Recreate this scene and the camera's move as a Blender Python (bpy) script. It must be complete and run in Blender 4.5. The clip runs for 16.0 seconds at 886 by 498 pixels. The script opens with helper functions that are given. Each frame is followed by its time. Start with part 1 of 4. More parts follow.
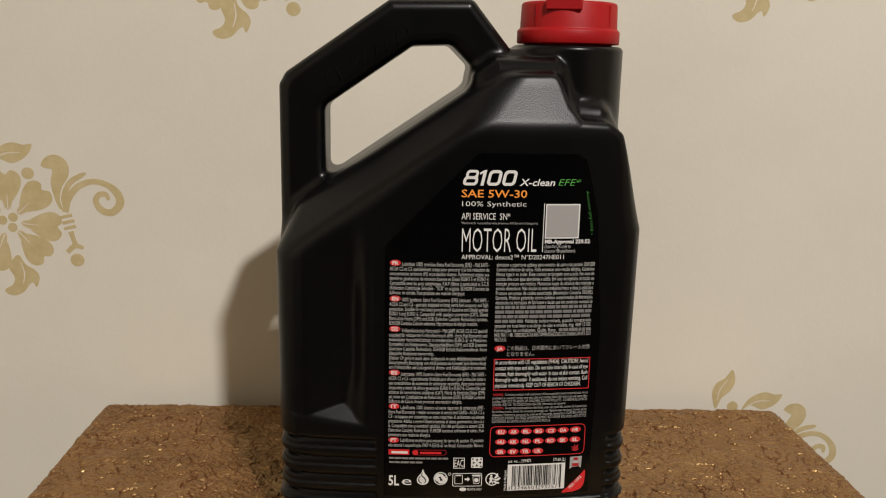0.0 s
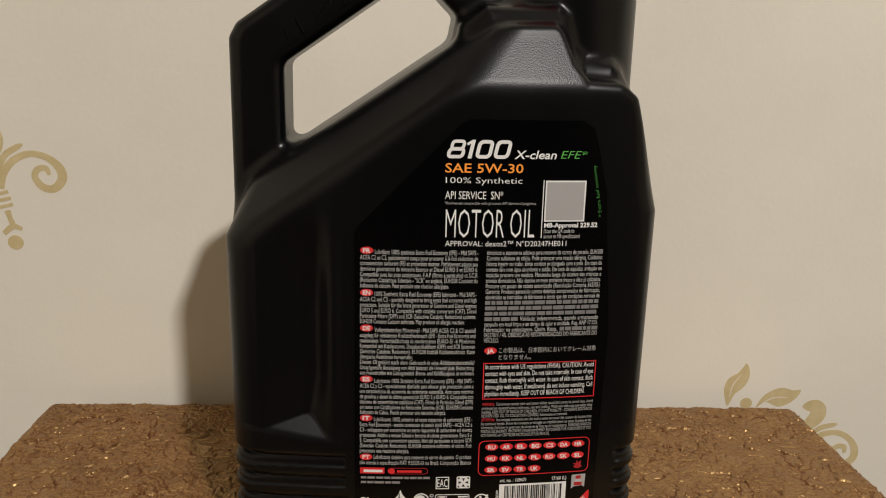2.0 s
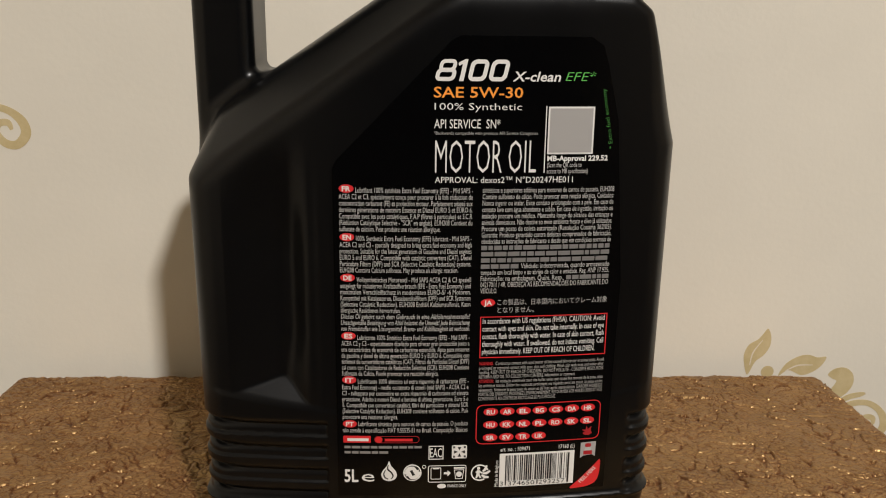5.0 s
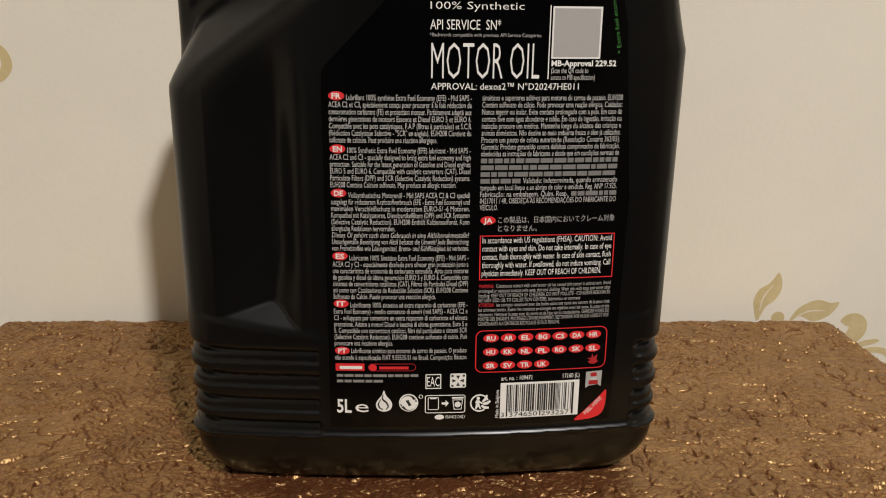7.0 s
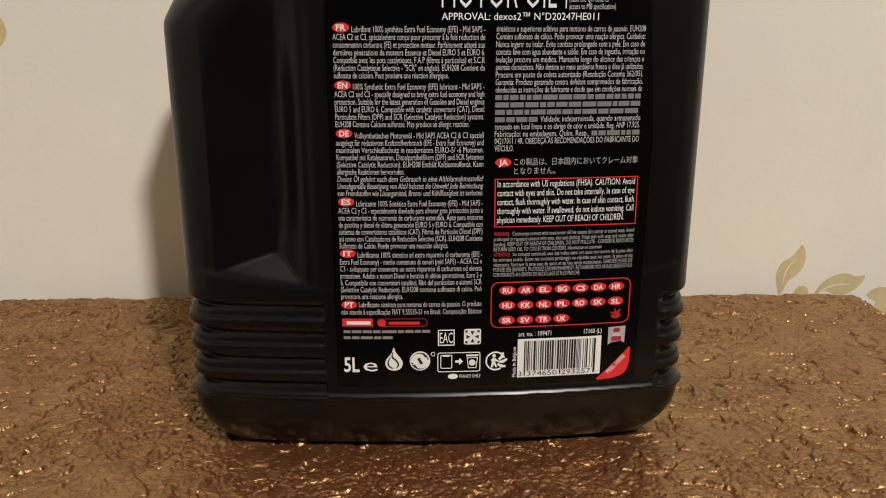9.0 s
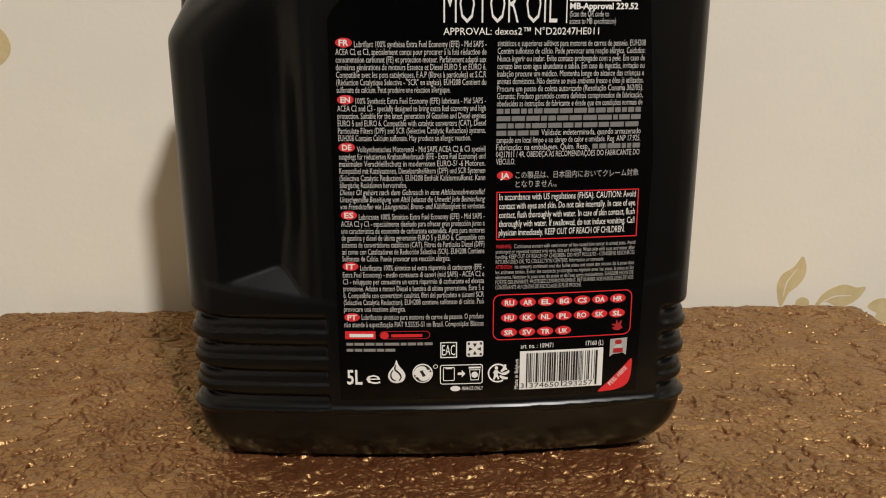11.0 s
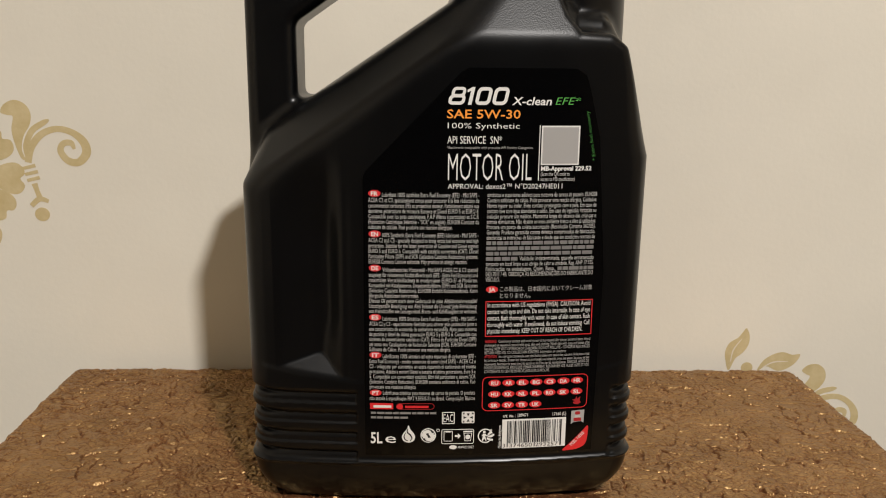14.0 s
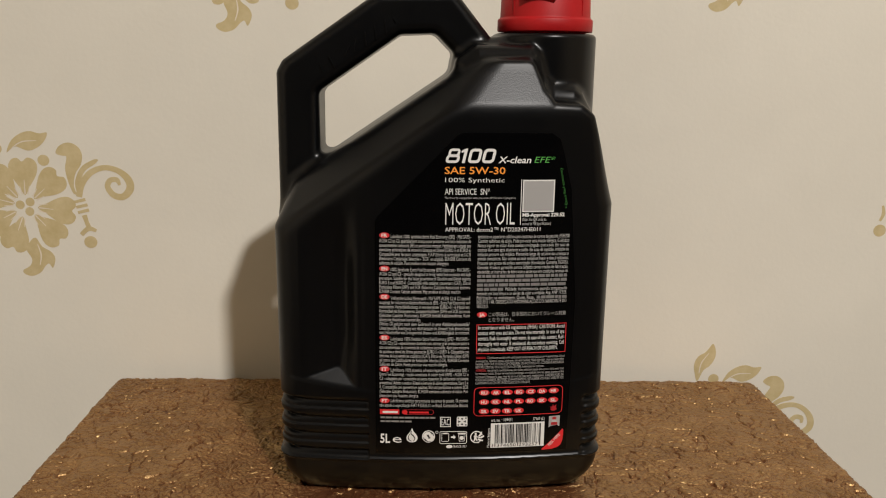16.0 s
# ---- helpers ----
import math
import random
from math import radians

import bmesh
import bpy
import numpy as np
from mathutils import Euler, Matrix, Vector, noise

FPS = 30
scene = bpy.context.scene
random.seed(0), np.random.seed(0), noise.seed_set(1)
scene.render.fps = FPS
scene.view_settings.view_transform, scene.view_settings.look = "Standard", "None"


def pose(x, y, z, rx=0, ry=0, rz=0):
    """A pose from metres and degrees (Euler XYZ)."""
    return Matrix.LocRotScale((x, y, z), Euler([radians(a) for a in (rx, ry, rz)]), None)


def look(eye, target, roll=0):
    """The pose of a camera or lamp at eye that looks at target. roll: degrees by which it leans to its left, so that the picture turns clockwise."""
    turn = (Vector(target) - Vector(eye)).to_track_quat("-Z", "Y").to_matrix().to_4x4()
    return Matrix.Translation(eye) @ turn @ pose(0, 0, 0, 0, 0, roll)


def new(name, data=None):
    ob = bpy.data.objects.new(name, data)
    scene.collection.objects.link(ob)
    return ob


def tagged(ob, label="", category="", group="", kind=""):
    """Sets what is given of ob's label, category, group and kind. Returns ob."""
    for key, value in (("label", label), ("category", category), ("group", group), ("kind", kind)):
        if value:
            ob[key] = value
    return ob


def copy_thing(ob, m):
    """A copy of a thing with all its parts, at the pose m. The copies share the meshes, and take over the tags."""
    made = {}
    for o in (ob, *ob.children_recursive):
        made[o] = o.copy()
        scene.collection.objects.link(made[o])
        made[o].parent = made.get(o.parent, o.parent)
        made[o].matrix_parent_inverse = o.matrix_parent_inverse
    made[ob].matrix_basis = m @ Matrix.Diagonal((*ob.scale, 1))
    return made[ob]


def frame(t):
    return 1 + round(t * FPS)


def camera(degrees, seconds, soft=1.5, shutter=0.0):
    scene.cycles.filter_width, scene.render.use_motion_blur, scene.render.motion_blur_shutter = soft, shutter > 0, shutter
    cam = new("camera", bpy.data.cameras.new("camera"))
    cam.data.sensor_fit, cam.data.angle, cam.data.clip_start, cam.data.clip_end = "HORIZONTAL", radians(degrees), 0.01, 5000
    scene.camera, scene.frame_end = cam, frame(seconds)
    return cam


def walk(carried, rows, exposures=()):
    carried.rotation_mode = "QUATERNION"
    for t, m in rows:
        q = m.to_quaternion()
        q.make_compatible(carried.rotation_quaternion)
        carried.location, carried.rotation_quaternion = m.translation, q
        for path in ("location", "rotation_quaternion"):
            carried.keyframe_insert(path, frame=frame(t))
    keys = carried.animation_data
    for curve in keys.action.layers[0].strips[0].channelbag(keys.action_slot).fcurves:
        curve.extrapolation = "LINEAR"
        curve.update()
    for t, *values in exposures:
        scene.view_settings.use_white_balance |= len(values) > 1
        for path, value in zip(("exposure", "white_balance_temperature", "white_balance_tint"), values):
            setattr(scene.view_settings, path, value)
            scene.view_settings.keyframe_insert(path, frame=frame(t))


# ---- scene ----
cam = camera(55.3, 16.0, soft=1.1)
PATH = [
    (0, (-0.003, 0.003, 0.276), (0.106, 1.952, -0.156), 1.8),
    (0.5, (-0.003, 0.025, 0.275), (0.112, 1.971, -0.172), 1.8),
    (1, (0.003, 0.046, 0.271), (0.127, 1.989, -0.186), 1.8),
    (1.5, (0.004, 0.062, 0.27), (0.133, 2.001, -0.204), 1.9),
    (2, (0.006, 0.074, 0.265), (0.136, 2.009, -0.224), 2.0),
    (2.5, (0.005, 0.075, 0.266), (0.139, 2.008, -0.228), 2.0),
    (3, (0.006, 0.079, 0.263), (0.138, 2.012, -0.235), 1.9),
    (3.5, (0.006, 0.088, 0.258), (0.136, 2.02, -0.245), 1.8),
    (4, (0.009, 0.098, 0.249), (0.134, 2.03, -0.256), 1.6),
    (6.5, (0.019, 0.124, 0.214), (0.131, 2.042, -0.341), 1.2),
    (7, (0.019, 0.126, 0.205), (0.13, 2.041, -0.362), 1.2),
    (7.5, (0.018, 0.128, 0.196), (0.127, 2.044, -0.366), 1.1),
    (8, (0.018, 0.134, 0.184), (0.122, 2.054, -0.368), 0.9),
    (10.5, (0.017, 0.14, 0.173), (0.111, 2.067, -0.353), 0.4),
    (11, (0.017, 0.137, 0.176), (0.112, 2.068, -0.337), 0.4),
    (11.5, (0.016, 0.131, 0.182), (0.116, 2.066, -0.313), 0.4),
    (12, (0.017, 0.12, 0.191), (0.115, 2.061, -0.28), 0.5),
    (12.5, (0.016, 0.106, 0.201), (0.118, 2.052, -0.251), 0.8),
    (13, (0.015, 0.088, 0.21), (0.111, 2.035, -0.235), 0.9),
    (13.5, (0.012, 0.065, 0.223), (0.108, 2.012, -0.225), 1.1),
    (14, (0.01, 0.042, 0.237), (0.107, 1.987, -0.218), 1.2),
    (14.5, (0.009, 0.022, 0.247), (0.104, 1.966, -0.214), 1.2),
    (15, (0.008, 0.002, 0.255), (0.101, 1.947, -0.2), 1.2),
    (15.5, (0.009, -0.018, 0.263), (0.098, 1.929, -0.186), 1.2),
    (16, (0.009, -0.037, 0.271), (0.097, 1.912, -0.169), 1.3),
]
walk(cam, [(t, look(eye, target, roll)) for t, eye, target, roll in PATH], [(0, 0.02), (4, 0.08), (7, 0.18), (11, 0.20), (12.5, 0.25), (14.5, 0.18), (16, 0.06)])


# ---- world and light ----
world = bpy.data.worlds.new("world")
scene.world = world
world.use_nodes = True
world.node_tree.nodes["Background"].inputs[0].default_value = (0.02, 0.018, 0.015, 1)
world.node_tree.nodes["Background"].inputs[1].default_value = 0.2

# round flush lamp under the ceiling, ahead of the table and to its right
lamp_data = bpy.data.lights.new("ceiling_lamp", "AREA")
lamp_data.shape, lamp_data.size = "DISK", 0.16
lamp_data.energy, lamp_data.color = 121.0, (1.0, 0.957, 0.915)
lamp = new("ceiling_lamp", lamp_data)
lamp.matrix_world = pose(0.775, -1.53, 2.46)

# ---- materials ----


def material(name, base, rough=0.5, metal=0.0, spec=0.5, coat=0.0):
    m = bpy.data.materials.new(name)
    m.use_nodes = True
    b = m.node_tree.nodes["Principled BSDF"]
    b.inputs["Base Color"].default_value = (*base, 1)
    b.inputs["Roughness"].default_value = rough
    b.inputs["Metallic"].default_value = metal
    b.inputs["Specular IOR Level"].default_value = spec
    b.inputs["Coat Weight"].default_value = coat
    return m, m.node_tree.nodes, m.node_tree.links, b


def add(nodes, kind, **values):
    n = nodes.new(kind)
    for key, value in values.items():
        n.inputs[key.replace("_", " ")].default_value = value
    return n


def ramp(nodes, links, source, stops):
    r = nodes.new("ShaderNodeValToRGB")
    while len(r.color_ramp.elements) < len(stops):
        r.color_ramp.elements.new(0.5)
    for e, (p, c) in zip(r.color_ramp.elements, stops):
        e.position, e.color = p, (*c, 1)
    links.new(source, r.inputs[0])
    return r.outputs[0]


def bump(nodes, links, source, b, strength, distance, before=None):
    n = add(nodes, "ShaderNodeBump", Strength=strength, Distance=distance)
    links.new(source, n.inputs["Height"])
    if before:
        links.new(before, n.inputs["Normal"])
    links.new(n.outputs[0], b.inputs["Normal"])
    return n.outputs[0]


def plastic_black():
    m, nodes, links, b = material("black_moulded_plastic", (0.0020, 0.0021, 0.0024), 0.29, spec=0.27)
    tc = nodes.new("ShaderNodeTexCoord")
    fine = add(nodes, "ShaderNodeTexNoise", Scale=1500.0, Detail=3.0)
    links.new(tc.outputs["Object"], fine.inputs["Vector"])
    wide = add(nodes, "ShaderNodeTexNoise", Scale=38.0, Detail=5.0, Roughness=0.6)
    links.new(tc.outputs["Object"], wide.inputs["Vector"])
    # moulded leather grain on the sloping shoulder
    grain = add(nodes, "ShaderNodeTexVoronoi", Scale=1400.0)
    links.new(tc.outputs["Object"], grain.inputs["Vector"])
    xyz = nodes.new("ShaderNodeSeparateXYZ")
    links.new(tc.outputs["Object"], xyz.inputs[0])
    mask = add(nodes, "ShaderNodeMapRange")
    mask.inputs["From Min"].default_value, mask.inputs["From Max"].default_value = 0.243, 0.247
    links.new(xyz.outputs[2], mask.inputs["Value"])
    mask2 = add(nodes, "ShaderNodeMapRange")
    mask2.inputs["From Min"].default_value, mask2.inputs["From Max"].default_value = 0.267, 0.263
    links.new(xyz.outputs[2], mask2.inputs["Value"])
    mul = nodes.new("ShaderNodeMath")
    mul.operation = "MULTIPLY"
    links.new(mask.outputs[0], mul.inputs[0])
    links.new(mask2.outputs[0], mul.inputs[1])
    rough = nodes.new("ShaderNodeMix")
    rough.inputs[3].default_value = 0.37
    links.new(mul.outputs[0], rough.inputs[0])
    links.new(ramp(nodes, links, wide.outputs[0], [(0.3, (0.275,) * 3), (0.7, (0.33,) * 3)]), rough.inputs[2])
    links.new(rough.outputs[0], b.inputs["Roughness"])
    mul2 = nodes.new("ShaderNodeMath")
    mul2.operation = "MULTIPLY"
    links.new(mul.outputs[0], mul2.inputs[0])
    links.new(grain.outputs["Distance"], mul2.inputs[1])
    front = add(nodes, "ShaderNodeMapRange")
    front.inputs["From Min"].default_value, front.inputs["From Max"].default_value = -0.040, -0.044
    links.new(xyz.outputs[1], front.inputs["Value"])
    links.new(front.outputs[0], mask2.inputs["To Max"])
    first = bump(nodes, links, fine.outputs[0], b, 0.03, 0.0002)
    bump(nodes, links, mul2.outputs[0], b, 0.17, 0.0003, first)
    return m


def paper_cloth():
    m, nodes, links, b = material("crinkled_brown_cloth", (0.2, 0.1, 0.05), 0.42, spec=0.5)
    tc = nodes.new("ShaderNodeTexCoord")
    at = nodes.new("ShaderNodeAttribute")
    at.attribute_name = "crease_shade"
    wide = add(nodes, "ShaderNodeTexNoise", Scale=26.0, Detail=6.0, Roughness=0.65)
    links.new(tc.outputs["Object"], wide.inputs["Vector"])
    base = ramp(nodes, links, wide.outputs[0], [(0.3, (0.35, 0.244, 0.104)), (0.55, (0.45, 0.316, 0.138)), (0.75, (0.55, 0.398, 0.184))])
    # Shade of the creases is painted: it multiplies the base colour.
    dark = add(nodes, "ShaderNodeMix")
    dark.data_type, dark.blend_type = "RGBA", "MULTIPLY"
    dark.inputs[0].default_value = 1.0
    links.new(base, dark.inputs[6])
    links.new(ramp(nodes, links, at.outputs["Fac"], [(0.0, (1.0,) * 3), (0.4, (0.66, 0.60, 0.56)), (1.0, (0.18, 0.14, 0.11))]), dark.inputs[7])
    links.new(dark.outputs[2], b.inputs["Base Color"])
    # lacquered paper: a gold-brown gloss over a red-brown ground
    b.inputs["Metallic"].default_value = 1.0
    b.inputs["Coat Weight"].default_value, b.inputs["Coat Roughness"].default_value = 0.10, 0.4
    fine = add(nodes, "ShaderNodeTexNoise", Scale=420.0, Detail=6.0, Roughness=0.6)
    links.new(tc.outputs["Object"], fine.inputs["Vector"])
    links.new(ramp(nodes, links, fine.outputs[0], [(0.3, (0.36,) * 3), (0.7, (0.48,) * 3)]), b.inputs["Roughness"])
    grain = bump(nodes, links, fine.outputs[0], b, 0.12, 0.0008)
    stretch = nodes.new("ShaderNodeMapping")
    stretch.inputs["Scale"].default_value = (1.0, 1.7, 1.0)
    links.new(tc.outputs["Object"], stretch.inputs["Vector"])
    warp = nodes.new("ShaderNodeMix")
    warp.data_type = "VECTOR"
    warp.inputs[0].default_value = 0.012
    links.new(stretch.outputs[0], warp.inputs[4])
    swirl = add(nodes, "ShaderNodeTexNoise", Scale=110.0, Detail=3.0)
    links.new(tc.outputs["Object"], swirl.inputs["Vector"])
    links.new(swirl.outputs["Color"], warp.inputs[5])
    crackle = add(nodes, "ShaderNodeTexVoronoi", Scale=230.0)
    crackle.feature = "DISTANCE_TO_EDGE"
    links.new(warp.outputs[1], crackle.inputs["Vector"])
    normal = bump(nodes, links, ramp(nodes, links, crackle.outputs["Distance"], [(0.0, (0.0,) * 3), (0.12, (0.8,) * 3), (0.5, (1.0,) * 3)]), b, 0.38, 0.0005, grain)
    # Crackle lines too have their shade painted into the base colour.
    line = add(nodes, "ShaderNodeMix")
    line.data_type, line.blend_type = "RGBA", "MULTIPLY"
    line.inputs[0].default_value = 1.0
    links.new(dark.outputs[2], line.inputs[6])
    links.new(ramp(nodes, links, crackle.outputs["Distance"], [(0.0, (0.45, 0.40, 0.36)), (0.07, (0.93,) * 3), (0.4, (1.0,) * 3)]), line.inputs[7])
    links.new(line.outputs[2], b.inputs["Base Color"])
    ground = nodes.new("ShaderNodeBsdfPrincipled")
    ground.inputs["Roughness"].default_value = 0.6
    links.new(normal, ground.inputs["Normal"])
    links.new(ramp(nodes, links, wide.outputs[0], [(0.3, (0.22, 0.050, 0.015)), (0.7, (0.34, 0.090, 0.030))]), ground.inputs["Base Color"])
    both = nodes.new("ShaderNodeMixShader")
    both.inputs[0].default_value = 0.80
    links.new(ground.outputs[0], both.inputs[1])
    links.new(b.outputs[0], both.inputs[2])
    links.new(both.outputs[0], nodes["Material Output"].inputs[0])
    return m


def wallpaper():
    m, nodes, links, b = material("cream_wallpaper", (0.7, 0.62, 0.5), 0.7, spec=0.3)
    tc = nodes.new("ShaderNodeTexCoord")
    wide = add(nodes, "ShaderNodeTexNoise", Scale=5.0, Detail=5.0, Roughness=0.6)
    links.new(tc.outputs["Object"], wide.inputs["Vector"])
    links.new(ramp(nodes, links, wide.outputs[0], [(0.3, (0.69, 0.65, 0.56)), (0.7, (0.75, 0.71, 0.615))]), b.inputs["Base Color"])
    fine = add(nodes, "ShaderNodeTexNoise", Scale=260.0, Detail=5.0)
    links.new(tc.outputs["Object"], fine.inputs["Vector"])
    bump(nodes, links, fine.outputs[0], b, 0.12, 0.001)
    return m


def gold_print():
    m, nodes, links, b = material("gold_print", (0.5, 0.38, 0.16), 0.5, metal=0.0, spec=0.5)
    tc = nodes.new("ShaderNodeTexCoord")
    n = add(nodes, "ShaderNodeTexNoise", Scale=60.0, Detail=6.0, Roughness=0.7)
    links.new(tc.outputs["Object"], n.inputs["Vector"])
    links.new(ramp(nodes, links, n.outputs[0], [(0.3, (0.50, 0.395, 0.195)), (0.7, (0.61, 0.505, 0.295))]), b.inputs["Base Color"])
    return m


def plain(name, base, rough=0.8, scale=8.0):
    m, nodes, links, b = material(name, base, rough)
    tc = nodes.new("ShaderNodeTexCoord")
    n = add(nodes, "ShaderNodeTexNoise", Scale=scale, Detail=5.0)
    links.new(tc.outputs["Object"], n.inputs["Vector"])
    links.new(ramp(nodes, links, n.outputs[0], [(0.3, tuple(c * 0.85 for c in base)), (0.7, tuple(min(1, c * 1.1) for c in base))]), b.inputs["Base Color"])
    return m


BLACK = plastic_black()
CLOTH = paper_cloth()
WALLPAPER = wallpaper()
GOLD = gold_print()
CREAM_LINE = plain("cream_gap", (0.72, 0.64, 0.52))
# Unseen ceiling: its tone sets how much fill light bounces down.
CEILING = plain("unseen_pale_ceiling", (0.72, 0.68, 0.61))
# Unseen wall behind the camera, kept dark so the bottle front reflects little.
DARK_WALL = plain("unseen_dark_wall", (0.026, 0.021, 0.017))
# Tones of the two unseen side walls are set by the light they bounce.
SIDE_WALL = plain("unseen_bounce_wall", (0.74, 0.66, 0.53))
EAST_WALL = plain("unseen_east_wall", (0.50, 0.42, 0.31))
# Unseen floor, dark so that the bottle mirrors little of it.
FLOOR = plain("unseen_dark_floor", (0.055, 0.038, 0.024), 0.5, 12.0)
WOOD = plain("dark_wood", (0.08, 0.042, 0.022), 0.5, 20.0)
RED_CAP = plain("red_cap_plastic", (0.37, 0.005, 0.007), 0.5, 40.0)
RED_CAP.node_tree.nodes["Principled BSDF"].inputs["Specular IOR Level"].default_value = 0.28
LABEL = material("black_label_film", (0.0012, 0.0012, 0.0014), 0.2, spec=0.16)[0]
WHITE = material("white_ink", (0.74, 0.73, 0.70), 0.5)[0]
SOFT = material("soft_white_ink", (0.46, 0.45, 0.435), 0.5)[0]
GREY = material("grey_ink", (0.36, 0.35, 0.34), 0.5)[0]
BAR = material("mid_grey_ink", (0.17, 0.165, 0.16), 0.5)[0]
DIM = material("dim_grey_ink", (0.22, 0.21, 0.20), 0.5)[0]
ORANGE = material("orange_ink", (0.85, 0.30, 0.04), 0.5)[0]
GREEN = material("green_ink", (0.10, 0.42, 0.08), 0.5)[0]
DARK_GREEN = material("dark_green_ink", (0.05, 0.21, 0.04), 0.5)[0]
RED = material("red_ink", (0.62, 0.02, 0.025), 0.45)[0]
DARK_RED = material("dark_red_ink", (0.36, 0.012, 0.018), 0.5)[0]
INK = material("black_ink", (0.008, 0.008, 0.008), 0.5)[0]

# ---- mesh helpers ----


def link_mesh(name, bm, mat, parent=None, smooth=False):
    me = bpy.data.meshes.new(name)
    bmesh.ops.recalc_face_normals(bm, faces=bm.faces)
    bm.to_mesh(me)
    bm.free()
    me.materials.append(mat)
    if smooth:
        for p in me.polygons:
            p.use_smooth = True
    ob = new(name, me)
    ob.parent = parent
    return ob


def part(name, bm, mat, parent, label="", smooth=False):
    return tagged(link_mesh(name, bm, mat, parent, smooth), label)


def box_bm(x0, x1, y0, y1, z0, z1, bevel=0.0):
    bm = bmesh.new()
    bmesh.ops.create_cube(bm, size=1.0, matrix=Matrix.Translation(((x0 + x1) / 2, (y0 + y1) / 2, (z0 + z1) / 2)) @ Matrix.Diagonal((x1 - x0, y1 - y0, z1 - z0, 1)))
    if bevel:
        bmesh.ops.bevel(bm, geom=bm.edges[:], offset=bevel, segments=3, affect="EDGES", profile=0.5)
    return bm


def spline(points, steps=5, closed=True):
    """Smooth curve through the points."""
    p = [np.array(q, float) for q in points]
    n = len(p)
    out = []
    for i in range(n if closed else n - 1):
        a, b, c, d = (p[(i + k) % n] if closed else p[min(max(i + k, 0), n - 1)] for k in (-1, 0, 1, 2))
        for s in range(steps):
            t = s / steps
            out.append(0.5 * (2 * b + (c - a) * t + (2 * a - 5 * b + 4 * c - d) * t * t + (3 * b - a - 3 * c + d) * t ** 3))
    if not closed:
        out.append(p[-1])
    return out


def plate(bm, outline, y_back, y_front):
    """A thin plate with that outline in x and z."""
    back = [bm.verts.new((q[0], y_back, q[1])) for q in outline]
    front = [bm.verts.new((q[0], y_front, q[1])) for q in outline]
    n = len(outline)
    bm.faces.new(front)
    for i in range(n):
        bm.faces.new((back[i], back[(i + 1) % n], front[(i + 1) % n], front[i]))


def strip_outline(points, widths):
    """Outline of a stroke that follows the points with those widths."""
    p = [np.array(q, float) for q in points]
    left, right = [], []
    for i, q in enumerate(p):
        d = p[min(i + 1, len(p) - 1)] - p[max(i - 1, 0)]
        d /= max(np.hypot(*d), 1e-9)
        w = np.interp(i / (len(p) - 1), np.linspace(0, 1, len(widths)), widths) / 2
        left.append(q + w * np.array((-d[1], d[0])))
        right.append(q - w * np.array((-d[1], d[0])))
    return left + right[::-1]


def ring(cx, cz, rx, rz, n=24, turn=0.0):
    c, s = math.cos(turn), math.sin(turn)
    return [(cx + rx * math.cos(a) * c - rz * math.sin(a) * s, cz + rx * math.cos(a) * s + rz * math.sin(a) * c) for a in np.linspace(0, 2 * math.pi, n, endpoint=False)]


# ---- the room ----
WALL_Y = 0.669
FLOOR_Z, CEIL_Z = -0.72, 2.49
EAST_X, SOUTH_Y = 2.9, -5.6
wall_north = tagged(link_mesh("wall_north", box_bm(-1.6, EAST_X, WALL_Y, WALL_Y + 0.12, FLOOR_Z, CEIL_Z), WALLPAPER), "cream wallpapered wall with olive gold flower prints", "wall", kind="structure")
# Added out of view, far back and dark, for black reflections on the bottle.
tagged(link_mesh("wall_south", box_bm(-1.6, EAST_X, SOUTH_Y - 0.12, SOUTH_Y, FLOOR_Z, CEIL_Z), DARK_WALL), "plain brown wall, unseen, closing the room and kept dark for reflections", "wall", kind="structure")
# Side walls added out of view to close the room and bounce fill light.
tagged(link_mesh("wall_west", box_bm(-1.72, -1.6, SOUTH_Y - 0.12, WALL_Y + 0.12, FLOOR_Z, CEIL_Z), SIDE_WALL), "plain beige side wall, unseen, closing the room and bouncing light", "wall", kind="structure")
tagged(link_mesh("wall_east", box_bm(EAST_X, EAST_X + 0.12, SOUTH_Y - 0.12, WALL_Y + 0.12, FLOOR_Z, CEIL_Z), EAST_WALL), "plain light brown side wall, unseen, toned to limit bounced light", "wall", kind="structure")
# Floor and ceiling close the room out of view, toned for bounce and reflections.
tagged(link_mesh("floor", box_bm(-1.72, EAST_X + 0.12, SOUTH_Y - 0.12, WALL_Y + 0.12, FLOOR_Z - 0.1, FLOOR_Z), FLOOR), "plain brown floor, unseen, kept dark to limit reflections", "floor", kind="structure")
tagged(link_mesh("ceiling", box_bm(-1.72, EAST_X + 0.12, SOUTH_Y - 0.12, WALL_Y + 0.12, CEIL_Z, CEIL_Z + 0.1), CEILING), "plain pale ceiling, unseen, toned for the light it bounces", "ceiling", kind="structure")

# ---- flower prints on the wallpaper ----
U = 0.000147


def petal(bm, angle):
    a = radians(angle)
    shape = [(62, 0), (110, 30), (170, 66), (222, 78), (258, 60), (268, 28), (248, 3), (271, -26), (256, -62), (220, -76), (170, -64), (110, -28)]
    plate(bm, spline([(U * (r * math.cos(a) - w * math.sin(a)), U * (r * math.sin(a) + w * math.cos(a))) for r, w in ((1.02 * r, 1.04 * w) for r, w in shape)], 3), 0.002, -0.0003)


